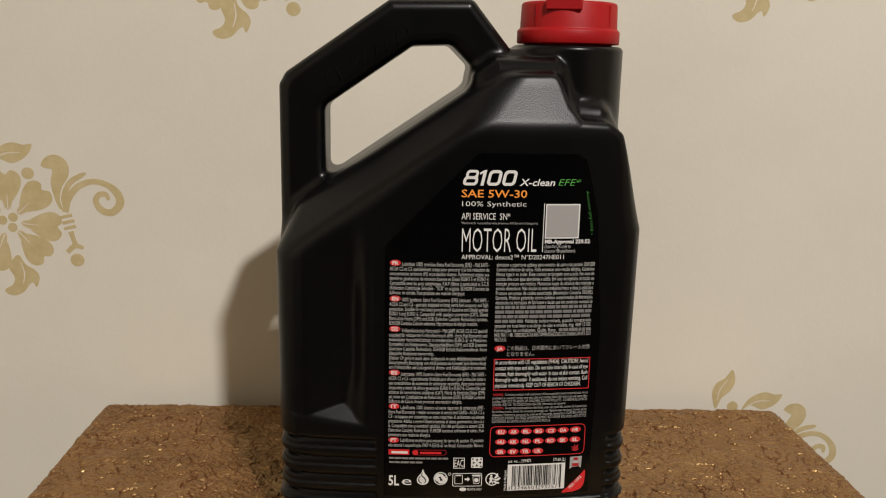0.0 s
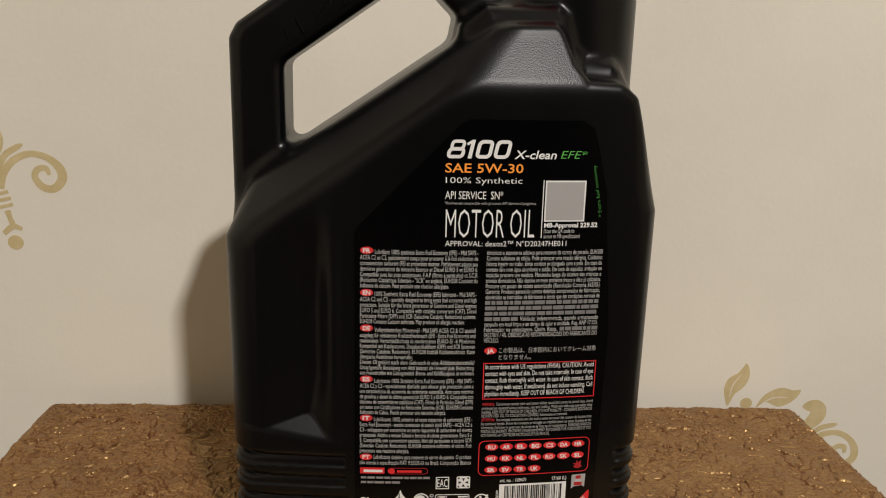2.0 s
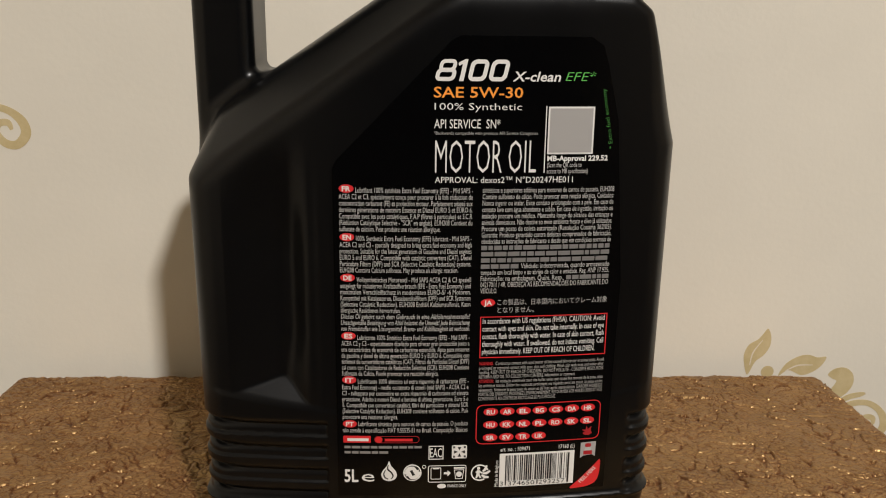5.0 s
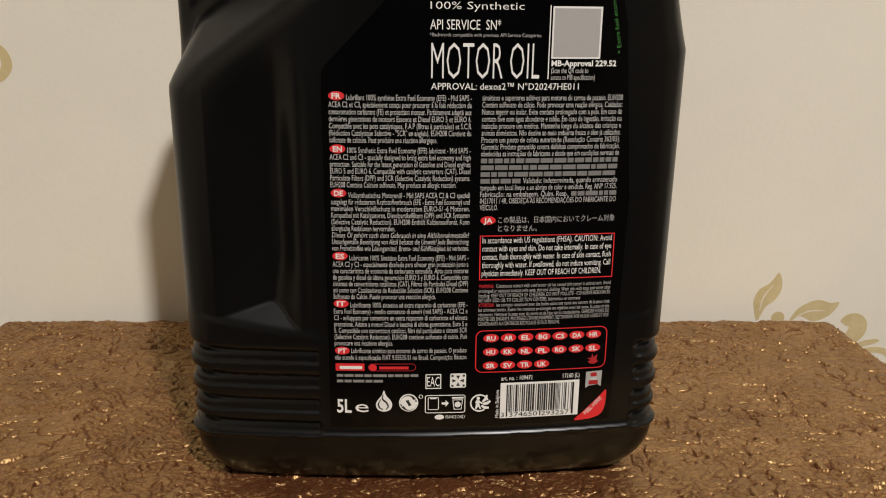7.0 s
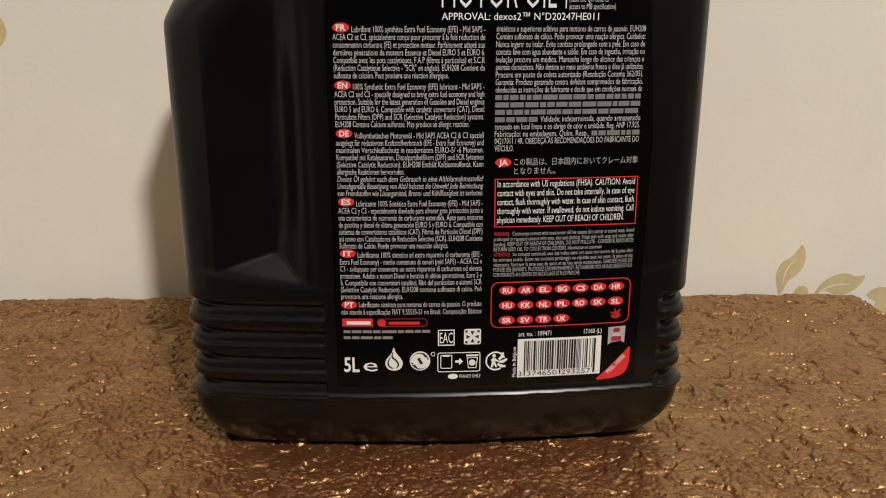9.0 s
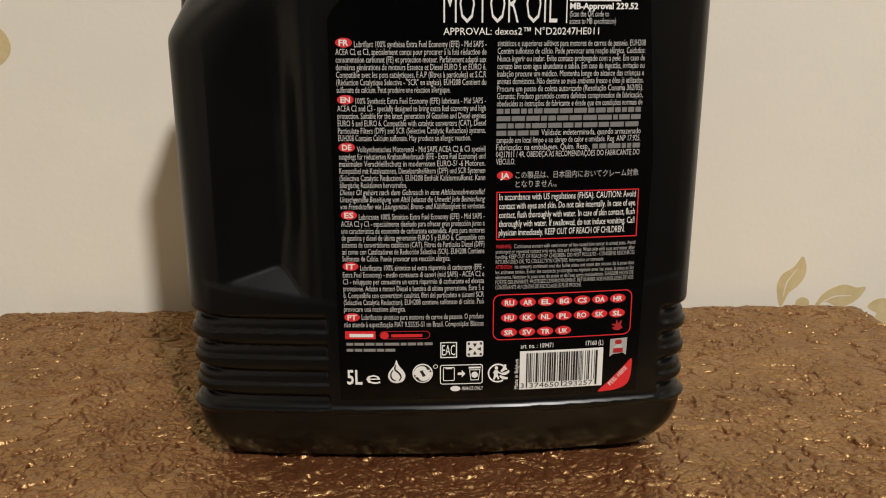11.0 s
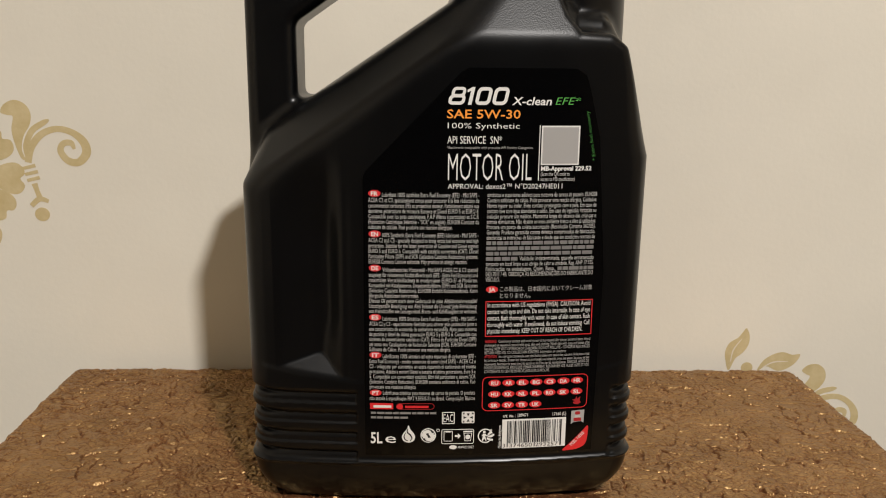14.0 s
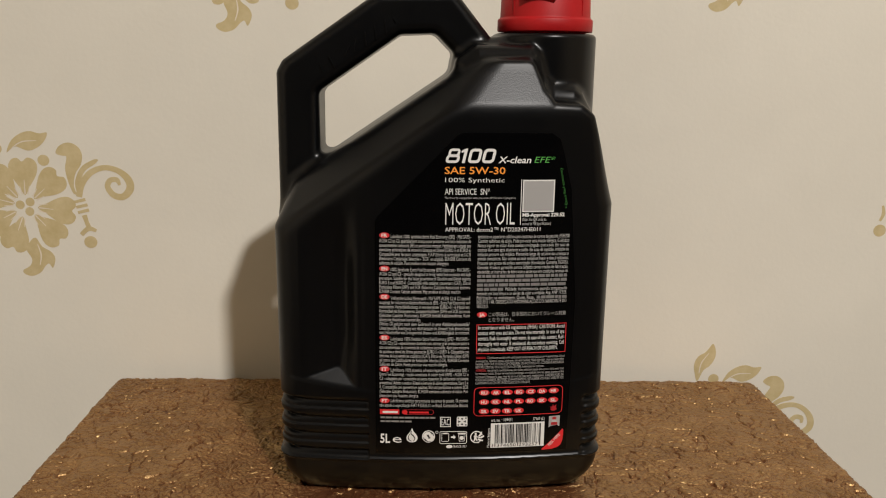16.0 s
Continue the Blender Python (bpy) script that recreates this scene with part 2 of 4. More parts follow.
def scroll(bm, side, turn=0.0):
    """Scroll and hook, turned clockwise about the hook's top by so many degrees."""
    layer = [0.0003]
    c, s = math.cos(radians(turn)), math.sin(radians(turn))
    hx, hz = side * U * 257, U * 364

    def swing(p):
        return hx + (p[0] - hx) * c + (p[1] - hz) * s, hz - (p[0] - hx) * s + (p[1] - hz) * c

    def put(points, widths=None):
        layer[0] += 0.00004
        q = [swing((side * U * (x - 55), U * (516 - z))) for x, z in points]
        if widths:
            line = spline(q, 6, False)
            plate(bm, strip_outline(line, [w * U for w in widths]), 0.002, -layer[0])
        else:
            plate(bm, spline(q, 4), 0.002, -layer[0])
    put([(240, 212), (262, 172), (312, 152), (362, 172), (385, 220), (374, 275), (340, 330), (328, 395), (340, 440), (322, 438), (300, 380), (286, 300), (298, 234), (272, 226)])
    put([(345, 430), (350, 370), (385, 300), (440, 262), (470, 246)], [6, 26, 30, 30, 26, 8])
    put([(352, 458), (372, 385), (425, 320), (500, 290), (575, 305), (628, 350), (640, 405), (600, 452), (548, 446), (515, 400), (530, 362), (568, 358), (582, 388)], [34, 36, 34, 30, 32, 42, 44, 38, 36, 32, 30, 30, 14])
    put([(324, 488), (386, 472)], [16, 18])
    put([(332, 518), (396, 502)], [16, 18])
    put([(340, 548), (402, 532)], [16, 18])
    put([(374, 562), (384, 600), (398, 645)], [30, 24, 30])
    put([(350, 676), (392, 640), (436, 652)], [24, 28, 18])
    plate(bm, ring(*swing((side * U * 345, -U * 202)), U * 37, U * 35), 0.002, -0.00078)


def flower_print(turn=0.0):
    ob = tagged(new("flower_print"), "olive gold stencilled flower with leaves and scrolls")
    for a in (90, 43, -6, -48, -112, -152, 166, 131):
        bm = bmesh.new()
        petal(bm, a)
        part("petal", bm, GOLD, ob)
    bm = bmesh.new()
    for a in (90, 43, -6, -48, -112, -152, 166, 131):
        for off, far in ((-13, 120), (0, 150), (13, 120)):
            q = [(U * r * math.cos(radians(a + off)), U * r * math.sin(radians(a + off))) for r in (70, far)]
            plate(bm, strip_outline(q, [7 * U, 3 * U]), -0.0002, -0.0005)
    part("stamen_lines", bm, CREAM_LINE, ob, "thin cream gaps between strokes")
    bm = bmesh.new()
    for x, z in ((78, 485), (72, 540), (22, 502)):
        plate(bm, ring(U * (x - 55), U * (510 - z), U * 25, U * 25), 0.002, -0.0003)
    part("flower_heart", bm, GOLD, ob)
    leaves = ([(-0.0350, 0.0445), (-0.0385, 0.0520), (-0.0400, 0.0600), (-0.0375, 0.0675), (-0.0315, 0.0720), (-0.0283, 0.0765), (-0.0255, 0.0805), (-0.0222, 0.0745), (-0.0220, 0.0670), (-0.0255, 0.0600), (-0.0310, 0.0545)],
              [(-0.0120, 0.0445), (-0.0080, 0.0540), (-0.0005, 0.0600), (0.0075, 0.0622), (0.0150, 0.0605), (0.0215, 0.0612), (0.0190, 0.0545), (0.0130, 0.0490), (0.0050, 0.0462), (-0.0050, 0.0495)])
    veins = ([(-0.0345, 0.052), (-0.0335, 0.062), (-0.0280, 0.0715)], [(-0.0075, 0.0485), (0.001, 0.0535), (0.0125, 0.0545)])
    for shape, vein in zip(leaves, veins):
        bm = bmesh.new()
        plate(bm, spline(shape, 5), 0.002, -0.0003)
        leaf = part("leaf", bm, GOLD, ob)
        bm = bmesh.new()
        plate(bm, strip_outline(spline(vein, 5, False), [0.0006, 0.0011, 0.0004]), -0.0002, -0.0005)
        part("vein", bm, CREAM_LINE, leaf)
    bm = bmesh.new()
    tail = [(90, 690), (125, 742), (172, 772), (193, 812), (176, 866), (156, 842), (136, 855), (105, 895), (58, 916), (16, 905), (8, 882), (48, 856), (62, 815), (36, 765), (48, 728)]
    plate(bm, spline([(U * (x - 55), U * (510 - z)) for x, z in tail], 4), 0.002, -0.00036)
    leaf = part("leaf", bm, GOLD, ob)
    bm = bmesh.new()
    plate(bm, strip_outline(spline([(U * (x - 55), U * (510 - z)) for x, z in ((100, 730), (115, 790), (105, 850))], 5, False), [0.0006, 0.0012, 0.0005]), -0.0003, -0.00056)
    part("vein", bm, CREAM_LINE, leaf)
    for x, z in ((0.017, 0.0385), (-0.0205, 0.0475)):
        bm = bmesh.new()
        plate(bm, ring(x, z, 0.0048, 0.0046), 0.002, -0.0003)
        part("dot", bm, GOLD, ob)
    bm = bmesh.new()
    scroll(bm, 1, turn)
    part("scroll", bm, GOLD, ob)
    return ob


FLAT = Matrix.Diagonal((1, 0.35, 1, 1))
print_0 = flower_print()
print_0.parent = wall_north
print_0.matrix_basis = pose(-0.3062, WALL_Y, 0.1435) @ FLAT
low_print = flower_print(15.0)
low_print.parent = wall_north
low_print.matrix_basis = pose(0.3050, WALL_Y, -0.0535, 0, 3, 0) @ FLAT
for x, z, turn in ((0.4745, 0.163, 0), (-0.131, 0.347, 7), (0.2675, 0.372, 8)):
    flower = copy_thing(print_0, pose(x, WALL_Y, z, 0, turn, 0) @ FLAT)
    if x > 0.4:
        bm = bmesh.new()
        plate(bm, ring(-0.0535, -0.030, 0.0056, 0.0054), 0.002, -0.0003)
        part("dot", bm, GOLD, flower)
        bm = bmesh.new()
        plate(bm, strip_outline(spline([(-0.0545, -0.0215), (-0.0520, -0.0150), (-0.0535, -0.0080)], 4, False), [0.0022, 0.0034, 0.0020]), 0.002, -0.0003)
        part("stroke", bm, GOLD, flower)

# ---- the table and its crinkled cover ----
TX0, TX1, TY0, TY1 = -0.2325, 0.3135, 0.36, 0.650
table = tagged(new("side_table"), "small dark wooden side table under a crinkled brown cover", "table")
part("tabletop", box_bm(TX0 + 0.004, TX1 - 0.004, TY0 + 0.004, TY1 - 0.004, -0.030, -0.004, 0.002), WOOD, table)
for x in (TX0 + 0.03, TX1 - 0.03):
    for y in (TY0 + 0.03, TY1 - 0.03):
        part("leg", box_bm(x - 0.018, x + 0.018, y - 0.018, y + 0.018, FLOOR_Z, -0.030, 0.002), WOOD, table)


def chance(i, j, k):
    """A random number between 0 and 1 for each cell."""
    v = np.sin(i * 127.1 + j * 311.7 + k * 74.7) * 43758.5453
    return v - np.floor(v)


def flakes(x, y, seed):
    """Cells of unit size: step of each flake, its slope and the distance to its border."""
    ci, cj = np.floor(x), np.floor(y)
    best = np.full(x.shape, 9.0)
    second = np.full(x.shape, 9.0)
    height = np.zeros(x.shape)
    for di in (-1, 0, 1):
        for dj in (-1, 0, 1):
            i, j = ci + di, cj + dj
            dx, dy = x - i - chance(i, j, seed), y - j - chance(i, j, seed + 1)
            d = np.hypot(dx, dy)
            h = dx * (chance(i, j, seed + 2) - 0.5) + dy * (chance(i, j, seed + 3) - 0.5) + 0.12 * (chance(i, j, seed + 4) - 0.5)
            near = d < best
            second = np.where(near, best, np.minimum(second, d))
            height = np.where(near, h, height)
            best = np.where(near, d, best)
    return height, second - best


def waves(x, y, seed, octaves=3):
    """Smooth value noise."""
    out, amp = np.zeros(x.shape), 1.0
    for o in range(octaves):
        i, j = np.floor(x), np.floor(y)
        u, v = x - i, y - j
        u, v = u * u * (3 - 2 * u), v * v * (3 - 2 * v)
        k = seed + 10 * o
        a = chance(i, j, k) * (1 - u) + chance(i + 1, j, k) * u
        b = chance(i, j + 1, k) * (1 - u) + chance(i + 1, j + 1, k) * u
        out += amp * (a * (1 - v) + b * v - 0.5)
        x, y, amp = x * 2.03 + 3.1, y * 2.03 + 1.7, amp * 0.5
    return out


def crinkle(x, y):
    """Height of the crushed paper and how much shade is painted in its creases."""
    px = x + 0.012 * waves(x * 50, y * 50, 1) + 0.003 * waves(x * 240, y * 240, 2)
    py = y + 0.012 * waves(x * 50 + 9, y * 50, 3) + 0.003 * waves(x * 240 + 9, y * 240, 4)
    h1, b1 = flakes(px * 84, py * 120, 11)
    h2, b2 = flakes(px * 185 + 5, py * 290, 23)
    h3, b3 = flakes(px * 380 + 2, py * 600, 37)
    dense = 0.25 + 0.75 * np.clip(0.55 + 1.5 * waves(x * 26, y * 26, 91, 2), 0, 1)
    crease_depth = np.clip(0.5 + 1.8 * waves(x * 70 + 4, y * 70, 95, 2), 0, 1)
    strand = np.exp(-(waves(px * 45, py * 95, 51, 2) / 0.030) ** 2) + 0.8 * np.exp(-(waves(px * 95, py * 190, 71, 2) / 0.045) ** 2)
    h = 0.0024 * h1 + 0.0012 * dense * h2 + 0.0004 * dense * h3 + 0.00034 * strand + 0.0009 * waves(x * 45, y * 45, 61, 2)
    h = h - 0.0014 * crease_depth * np.exp(-(b1 / 0.06) ** 2) - 0.0009 * dense * np.exp(-(b2 / 0.09) ** 2)
    # Amount of painted shade, strongest along the flake borders.
    crease_shade = np.clip(1 - b1 * 8, 0, 1) * 0.9 * crease_depth + dense * np.clip(1 - b2 * 6, 0, 1) * 0.6 + 0.3 * dense * np.clip(1 - b3 * 5, 0, 1)
    return h + 0.0006, crease_shade


def table_cover():
    xs = np.linspace(TX0, TX1, 1250)
    ys = np.concatenate([np.linspace(TY0, 0.40, 60, endpoint=False), np.linspace(0.40, TY1, 560)])
    gx, gy = np.meshgrid(xs, ys)
    h, crease_shade = crinkle(gx, gy)
    h[1:-1] = 0.25 * h[:-2] + 0.5 * h[1:-1] + 0.25 * h[2:]
    h[:, 1:-1] = 0.25 * h[:, :-2] + 0.5 * h[:, 1:-1] + 0.25 * h[:, 2:]
    r = 0.010
    cut = r - np.sqrt(np.maximum(0.0, r * r - np.maximum(0.0, gy - TY1 + r) ** 2))
    edge = np.minimum(np.minimum(gx - TX0, TX1 - gx), np.minimum(TY1 - gy, gy - TY0))
    h = h - 0.0010 * np.clip(1 - edge / 0.003, 0, 1) ** 2
    top = np.stack([np.clip(gx, TX0 + cut, TX1 - cut), gy, h], 2).reshape(-1, 3)
    crease_shade = np.minimum(1.0, crease_shade).ravel()
    nx, ny = len(xs), len(ys)
    k = (np.arange(ny - 1)[:, None] * nx + np.arange(nx - 1)[None, :]).ravel()
    faces = [np.stack([k, k + 1, k + nx + 1, k + nx], 1)]
    # hanging border
    rim = np.concatenate([np.arange(nx), np.arange(1, ny) * nx + nx - 1, (ny - 1) * nx + np.arange(nx - 2, -1, -1), np.arange(ny - 2, 0, -1) * nx])
    hem = top[rim].copy()
    hem[:, 2] = -0.034
    low = len(top) + np.arange(len(rim))
    faces.append(np.stack([rim, low, np.roll(low, -1), np.roll(rim, -1)], 1))
    verts, faces = np.concatenate([top, hem]), np.concatenate(faces)
    me = bpy.data.meshes.new("table_cover")
    me.vertices.add(len(verts))
    me.vertices.foreach_set("co", verts.astype(np.float32).ravel())
    me.loops.add(faces.size)
    me.loops.foreach_set("vertex_index", faces.astype(np.int32).ravel())
    me.polygons.add(len(faces))
    me.polygons.foreach_set("loop_start", np.arange(0, faces.size, 4, dtype=np.int32))
    me.update(calc_edges=True)
    # Painted shade of the creases, stored per vertex for the cloth colour.
    at = me.attributes.new("crease_shade", "FLOAT", "POINT")
    at.data.foreach_set("value", np.concatenate([crease_shade, np.full(len(rim), 0.2)]).astype(np.float32))
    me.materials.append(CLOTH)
    me.polygons.foreach_set("use_smooth", np.ones(len(faces), dtype=bool))
    return tagged(new("table_cover", me), "crinkled brown paper-like cover with gold glints on the table", "table cover")


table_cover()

# ---- the oil bottle ----
bottle = tagged(new("oil_bottle"), "black plastic five litre oil bottle with red cap and printed label", "bottle")
bottle.matrix_basis = pose(0.0329, 0.507, 0.0, 0, -0.5, 0)
HALF, BOW = 0.061, 0.83


def inset(points, r):
    p = [np.array(q, float) for q in points]
    n, out = len(p), []
    for i in range(n):
        a, b = p[i] - p[i - 1], p[(i + 1) % n] - p[i]
        na = np.array((-a[1], a[0])) / np.hypot(*a)
        nb = np.array((-b[1], b[0])) / np.hypot(*b)
        m = na + nb
        out.append(p[i] + m * (2 * r / max(m @ m, 0.5)) / 1.0)
    return out


def polygon(x, z, points, r):
    """Signed distance to a rounded polygon, given counter-clockwise."""
    p = inset(points, r)
    d = np.full(np.broadcast(x, z).shape, 1e9)
    sign = np.ones_like(d)
    for i in range(len(p)):
        b, a = p[i - 1], p[i]
        e = b - a
        wx, wz = x - a[0], z - a[1]
        t = np.clip((wx * e[0] + wz * e[1]) / (e @ e), 0, 1)
        d = np.minimum(d, (wx - e[0] * t) ** 2 + (wz - e[1] * t) ** 2)
        c1, c2, c3 = z >= a[1], z < b[1], e[0] * wz > e[1] * wx
        sign = np.where((c1 & c2 & c3) | (~c1 & ~c2 & ~c3), -sign, sign)
    return sign * np.sqrt(d) - r


def meet(a, b, r):
    """Intersection with a rounded edge."""
    return np.minimum(-r, np.maximum(a, b)) + np.hypot(np.maximum(r + a, 0), np.maximum(r + b, 0))


def blend(a, b, k):
    """Smooth union."""
    h = np.clip(0.5 + 0.5 * (b - a) / k, 0, 1)
    return b * (1 - h) + a * h - k * h * (1 - h)


def carve(a, b, k):
    """Smooth intersection."""
    return -blend(-a, -b, k)


def step(x, lo, hi):
    t = np.clip((x - lo) / (hi - lo), 0, 1)
    return t * t * (3 - 2 * t)


BODY = [(-0.0999, -0.05), (0.1004, -0.05), (0.1014, 0.030), (0.1022, 0.187), (0.0872, 0.240), (0.0795, 0.2462), (0.0640, 0.2472), (0.0580, 0.2545), (0.0520, 0.2715), (0.0215, 0.2710), (0.004, 0.262), (-0.082, 0.204), (-0.0908, 0.197), (-0.1012, 0.172), (-0.1003, 0.030)]
TIER = [(0.010, 0.20), (0.099, 0.19), (0.0915, 0.236), (0.0835, 0.2515), (0.0790, 0.2555), (0.0655, 0.2560), (0.0605, 0.2610), (0.0565, 0.2750), (0.0520, 0.2792), (0.0185, 0.2792), (0.006, 0.270)]
GRIP = [(-0.090, 0.150), (0.060, 0.180), (0.066, 0.284), (0.028, 0.284), (0.0065, 0.3105), (-0.0395, 0.3094), (-0.0975, 0.2688), (-0.1013, 0.262), (-0.1012, 0.175)]
HOLE = [(-0.0755, 0.2140), (-0.0690, 0.2095), (0.0060, 0.2600), (0.0065, 0.2735), (-0.0055, 0.2855), (-0.0265, 0.2845), (-0.0755, 0.2505)]


def bottle_field(x, y, z):
    ay = np.abs(y)
    bow = ay + BOW * x * x
    p = polygon(x, z, BODY, 0.006)
    # ribs round the foot, left out where the label sits
    off = np.maximum(step(-x, 0.0442, 0.0456), step(x, 0.0865, 0.090))
    ribs = 0
    for crest, notch in ((0.0602, 0.0656), (0.0493, 0.0547), (0.0381, 0.0437), (0.0279, 0.0332)):
        ribs = ribs + (0.0009 + 0.0015 * step(np.abs(x), 0.080, 0.095)) * np.exp(-((z - notch) / 0.0014) ** 2) + 0.0010 * step(z, crest - 0.0003, crest + 0.0010) * step(-z, -notch - 0.0006, -notch + 0.0006)
    ribs = ribs * off
    foot = 0.013 * np.clip((0.026 - z) / 0.026, 0, 1) ** 2.2
    ridge = -0.0014 * np.exp(-((z - 0.0279) / 0.0014) ** 2)
    ins = ribs + foot + ridge
    up = step(z, 0.190, 0.236)
    d = meet(p + ins, (bow - HALF + ins) * (0.90 + 0.10 * up), 0.0110 - 0.0065 * up)
    d = carve(d, (bow - HALF) * 0.88 + (z - 0.2425) * 0.475, 0.003)
    d = carve(d, (bow - HALF) * 0.58 + (-0.577 * x + 0.817 * z - 0.1955) * 0.815, 0.005)
    d = meet(d, -z + 0 * x, 0.004)
    # hand channel beside the label
    fall = step(-0.0505 - x, 0.0, 0.009 + 0.004 * step(-z, -0.110, -0.080)) + 0.07 * step(-0.0462 - x, 0.0, 0.003)
    deep = 0.0070 * np.maximum(blend(np.maximum((x + 0.086) / 0.0205, 0), fall, 0.12), 0) * step(-z, -0.198, -0.140)
    groove = carve((HALF - deep) - bow, (0.0755 + 1.35 * (HALF - ay - BOW * 0.0042)) - z, 0.0010) * 0.58
    d = carve(d, -groove, 0.0014)
    d = blend(d, meet(polygon(x, z, TIER, 0.0045), ay - 0.0375, 0.008), 0.006)
    # handle
    g = np.maximum(polygon(x, z, GRIP, 0.006), -polygon(x, z, HOLE, 0.006))
    g = meet(g, ay - 0.0230, 0.0065)
    d = blend(d, g, 0.006)
    # neck
    c = meet(np.hypot(x - 0.0640, y) - 0.0318, np.maximum(z - 0.2865, 0.19 - z), 0.003)
    return blend(d, c, 0.005)


def skin(field, lo, hi, h):
    """Surface of a field on a grid, as vertices, faces and normals."""
    ax = [np.arange(a, b + h, h) for a, b in zip(lo, hi)]
    d = field(ax[0][:, None, None], ax[1][None, :, None], ax[2][None, None, :])
    s = d < 0
    n = np.array(d.shape)
    total = np.zeros((*(n - 1), 3))
    count = np.zeros(n - 1)
    for axis in range(3):
        u, v = [k for k in range(3) if k != axis]
        for i in (0, 1):
            for j in (0, 1):
                a, b = [None] * 3, [None] * 3
                a[axis], b[axis] = slice(0, n[axis] - 1), slice(1, n[axis])
                a[u] = b[u] = slice(i, n[u] - 1 + i)
                a[v] = b[v] = slice(j, n[v] - 1 + j)
                da, db = d[tuple(a)], d[tuple(b)]
                cross = s[tuple(a)] != s[tuple(b)]
                t = np.where(cross, da / np.where(cross, da - db, 1), 0)
                total[..., axis] += np.where(cross, t, 0)
                total[..., u] += cross * i
                total[..., v] += cross * j
                count += cross
    live = count > 0
    index = np.full(count.shape, -1)
    index[live] = np.arange(live.sum())
    cells = np.argwhere(live)
    v3 = (cells + total[live] / count[live][:, None]) * h + np.array(lo)
    faces = []
    for axis in range(3):
        u, v = (axis + 1) % 3, (axis + 2) % 3
        a, b = [slice(1, -1)] * 3, [slice(1, -1)] * 3
        a[axis], b[axis] = slice(0, n[axis] - 1), slice(1, n[axis])
        sa, sb = s[tuple(a)], s[tuple(b)]
        hit = np.argwhere(sa != sb)
        out = sa[tuple(hit.T)]
        base = hit.copy()
        for k in (u, v):
            base[:, k] += 1
        corner = []
        for du, dv in ((1, 1), (0, 1), (0, 0), (1, 0)):
            q = base.copy()
            q[:, u] -= du
            q[:, v] -= dv
            corner.append(index[tuple(q.T)])
        q = np.stack(corner, 1)
        q[~out] = q[~out][:, ::-1]
        faces.append(q)
    e = 2e-4

    def gradient(p):
        x, y, z = p.T
        return np.stack([field(x + e, y, z) - field(x - e, y, z), field(x, y + e, z) - field(x, y - e, z), field(x, y, z + e) - field(x, y, z - e)], 1) / (2 * e)
    for _ in range(3):
        g = gradient(v3)
        shift = g * (field(*v3.T) / np.maximum((g ** 2).sum(1), 0.2))[:, None]
        v3 = v3 - np.clip(shift, -h / 2, h / 2)
    g = gradient(v3)
    return v3, np.concatenate(faces), g / np.maximum(np.linalg.norm(g, axis=1), 1e-6)[:, None]


def bottle_body():
    v, f, g = skin(bottle_field, (-0.108, -0.066, -0.004), (0.106, 0.066, 0.316), 0.00095)
    me = bpy.data.meshes.new("bottle_body")
    me.vertices.add(len(v))
    me.vertices.foreach_set("co", v.astype(np.float32).ravel())
    me.loops.add(f.size)
    me.loops.foreach_set("vertex_index", f.astype(np.int32).ravel())
    me.polygons.add(len(f))
    me.polygons.foreach_set("loop_start", np.arange(0, f.size, 4, dtype=np.int32))
    me.update(calc_edges=True)
    me.validate()
    for p in me.polygons:
        p.use_smooth = True
    me.normals_split_custom_set_from_vertices([tuple(q) for q in g])
    me.materials.append(BLACK)
    ob = new("bottle_body", me)
    ob.parent = bottle
    return tagged(ob, "moulded black plastic body with loop handle")


bottle_body()


def turned(profile, segments=96, cx=0.0, cy=0.0):
    bm = bmesh.new()
    rows = []
    for r, z in profile:
        rows.append([bm.verts.new((cx + r * math.cos(a), cy + r * math.sin(a), z)) for a in np.linspace(0, 2 * math.pi, segments, endpoint=False)])
    for a, b in zip(rows, rows[1:]):
        for i in range(segments):
            bm.faces.new((a[i], a[(i + 1) % segments], b[(i + 1) % segments], b[i]))
    bm.faces.new(rows[0][::-1])
    bm.faces.new(rows[-1])
    return bm


CX = 0.0638
cap = part("cap", turned([(0.0255, 0.2862), (0.0255, 0.2876), (0.0292, 0.2876), (0.0296, 0.2882), (0.0296, 0.2945), (0.0292, 0.2952), (0.0283, 0.2958), (0.0280, 0.2966), (0.0275, 0.3092), (0.0269, 0.3103), (0.0257, 0.3107)], 128, CX), RED_CAP, bottle, "red screw cap", True)
bm = box_bm(-0.0100, 0.0100, -0.0284, -0.020, 0.3056, 0.3114, 0.0006)
bmesh.ops.transform(bm, matrix=Matrix.Translation((CX, 0, 0)) @ Matrix.Rotation(radians(-17), 4, "Z"), verts=bm.verts)
part("cap_tab", bm, RED_CAP, cap)
for a in (-142, -46):
    bm = box_bm(-0.0006, 0.0006, -0.0005, 0.0005, 0.297, 0.3085, 0.0002)
    bmesh.ops.transform(bm, matrix=Matrix.Translation((CX + 0.0276 * math.cos(radians(a)), 0.0276 * math.sin(radians(a)), 0)) @ Matrix.Rotation(radians(a), 4, "Z"), verts=bm.verts)
    part("cap_rib", bm, RED_CAP, cap)

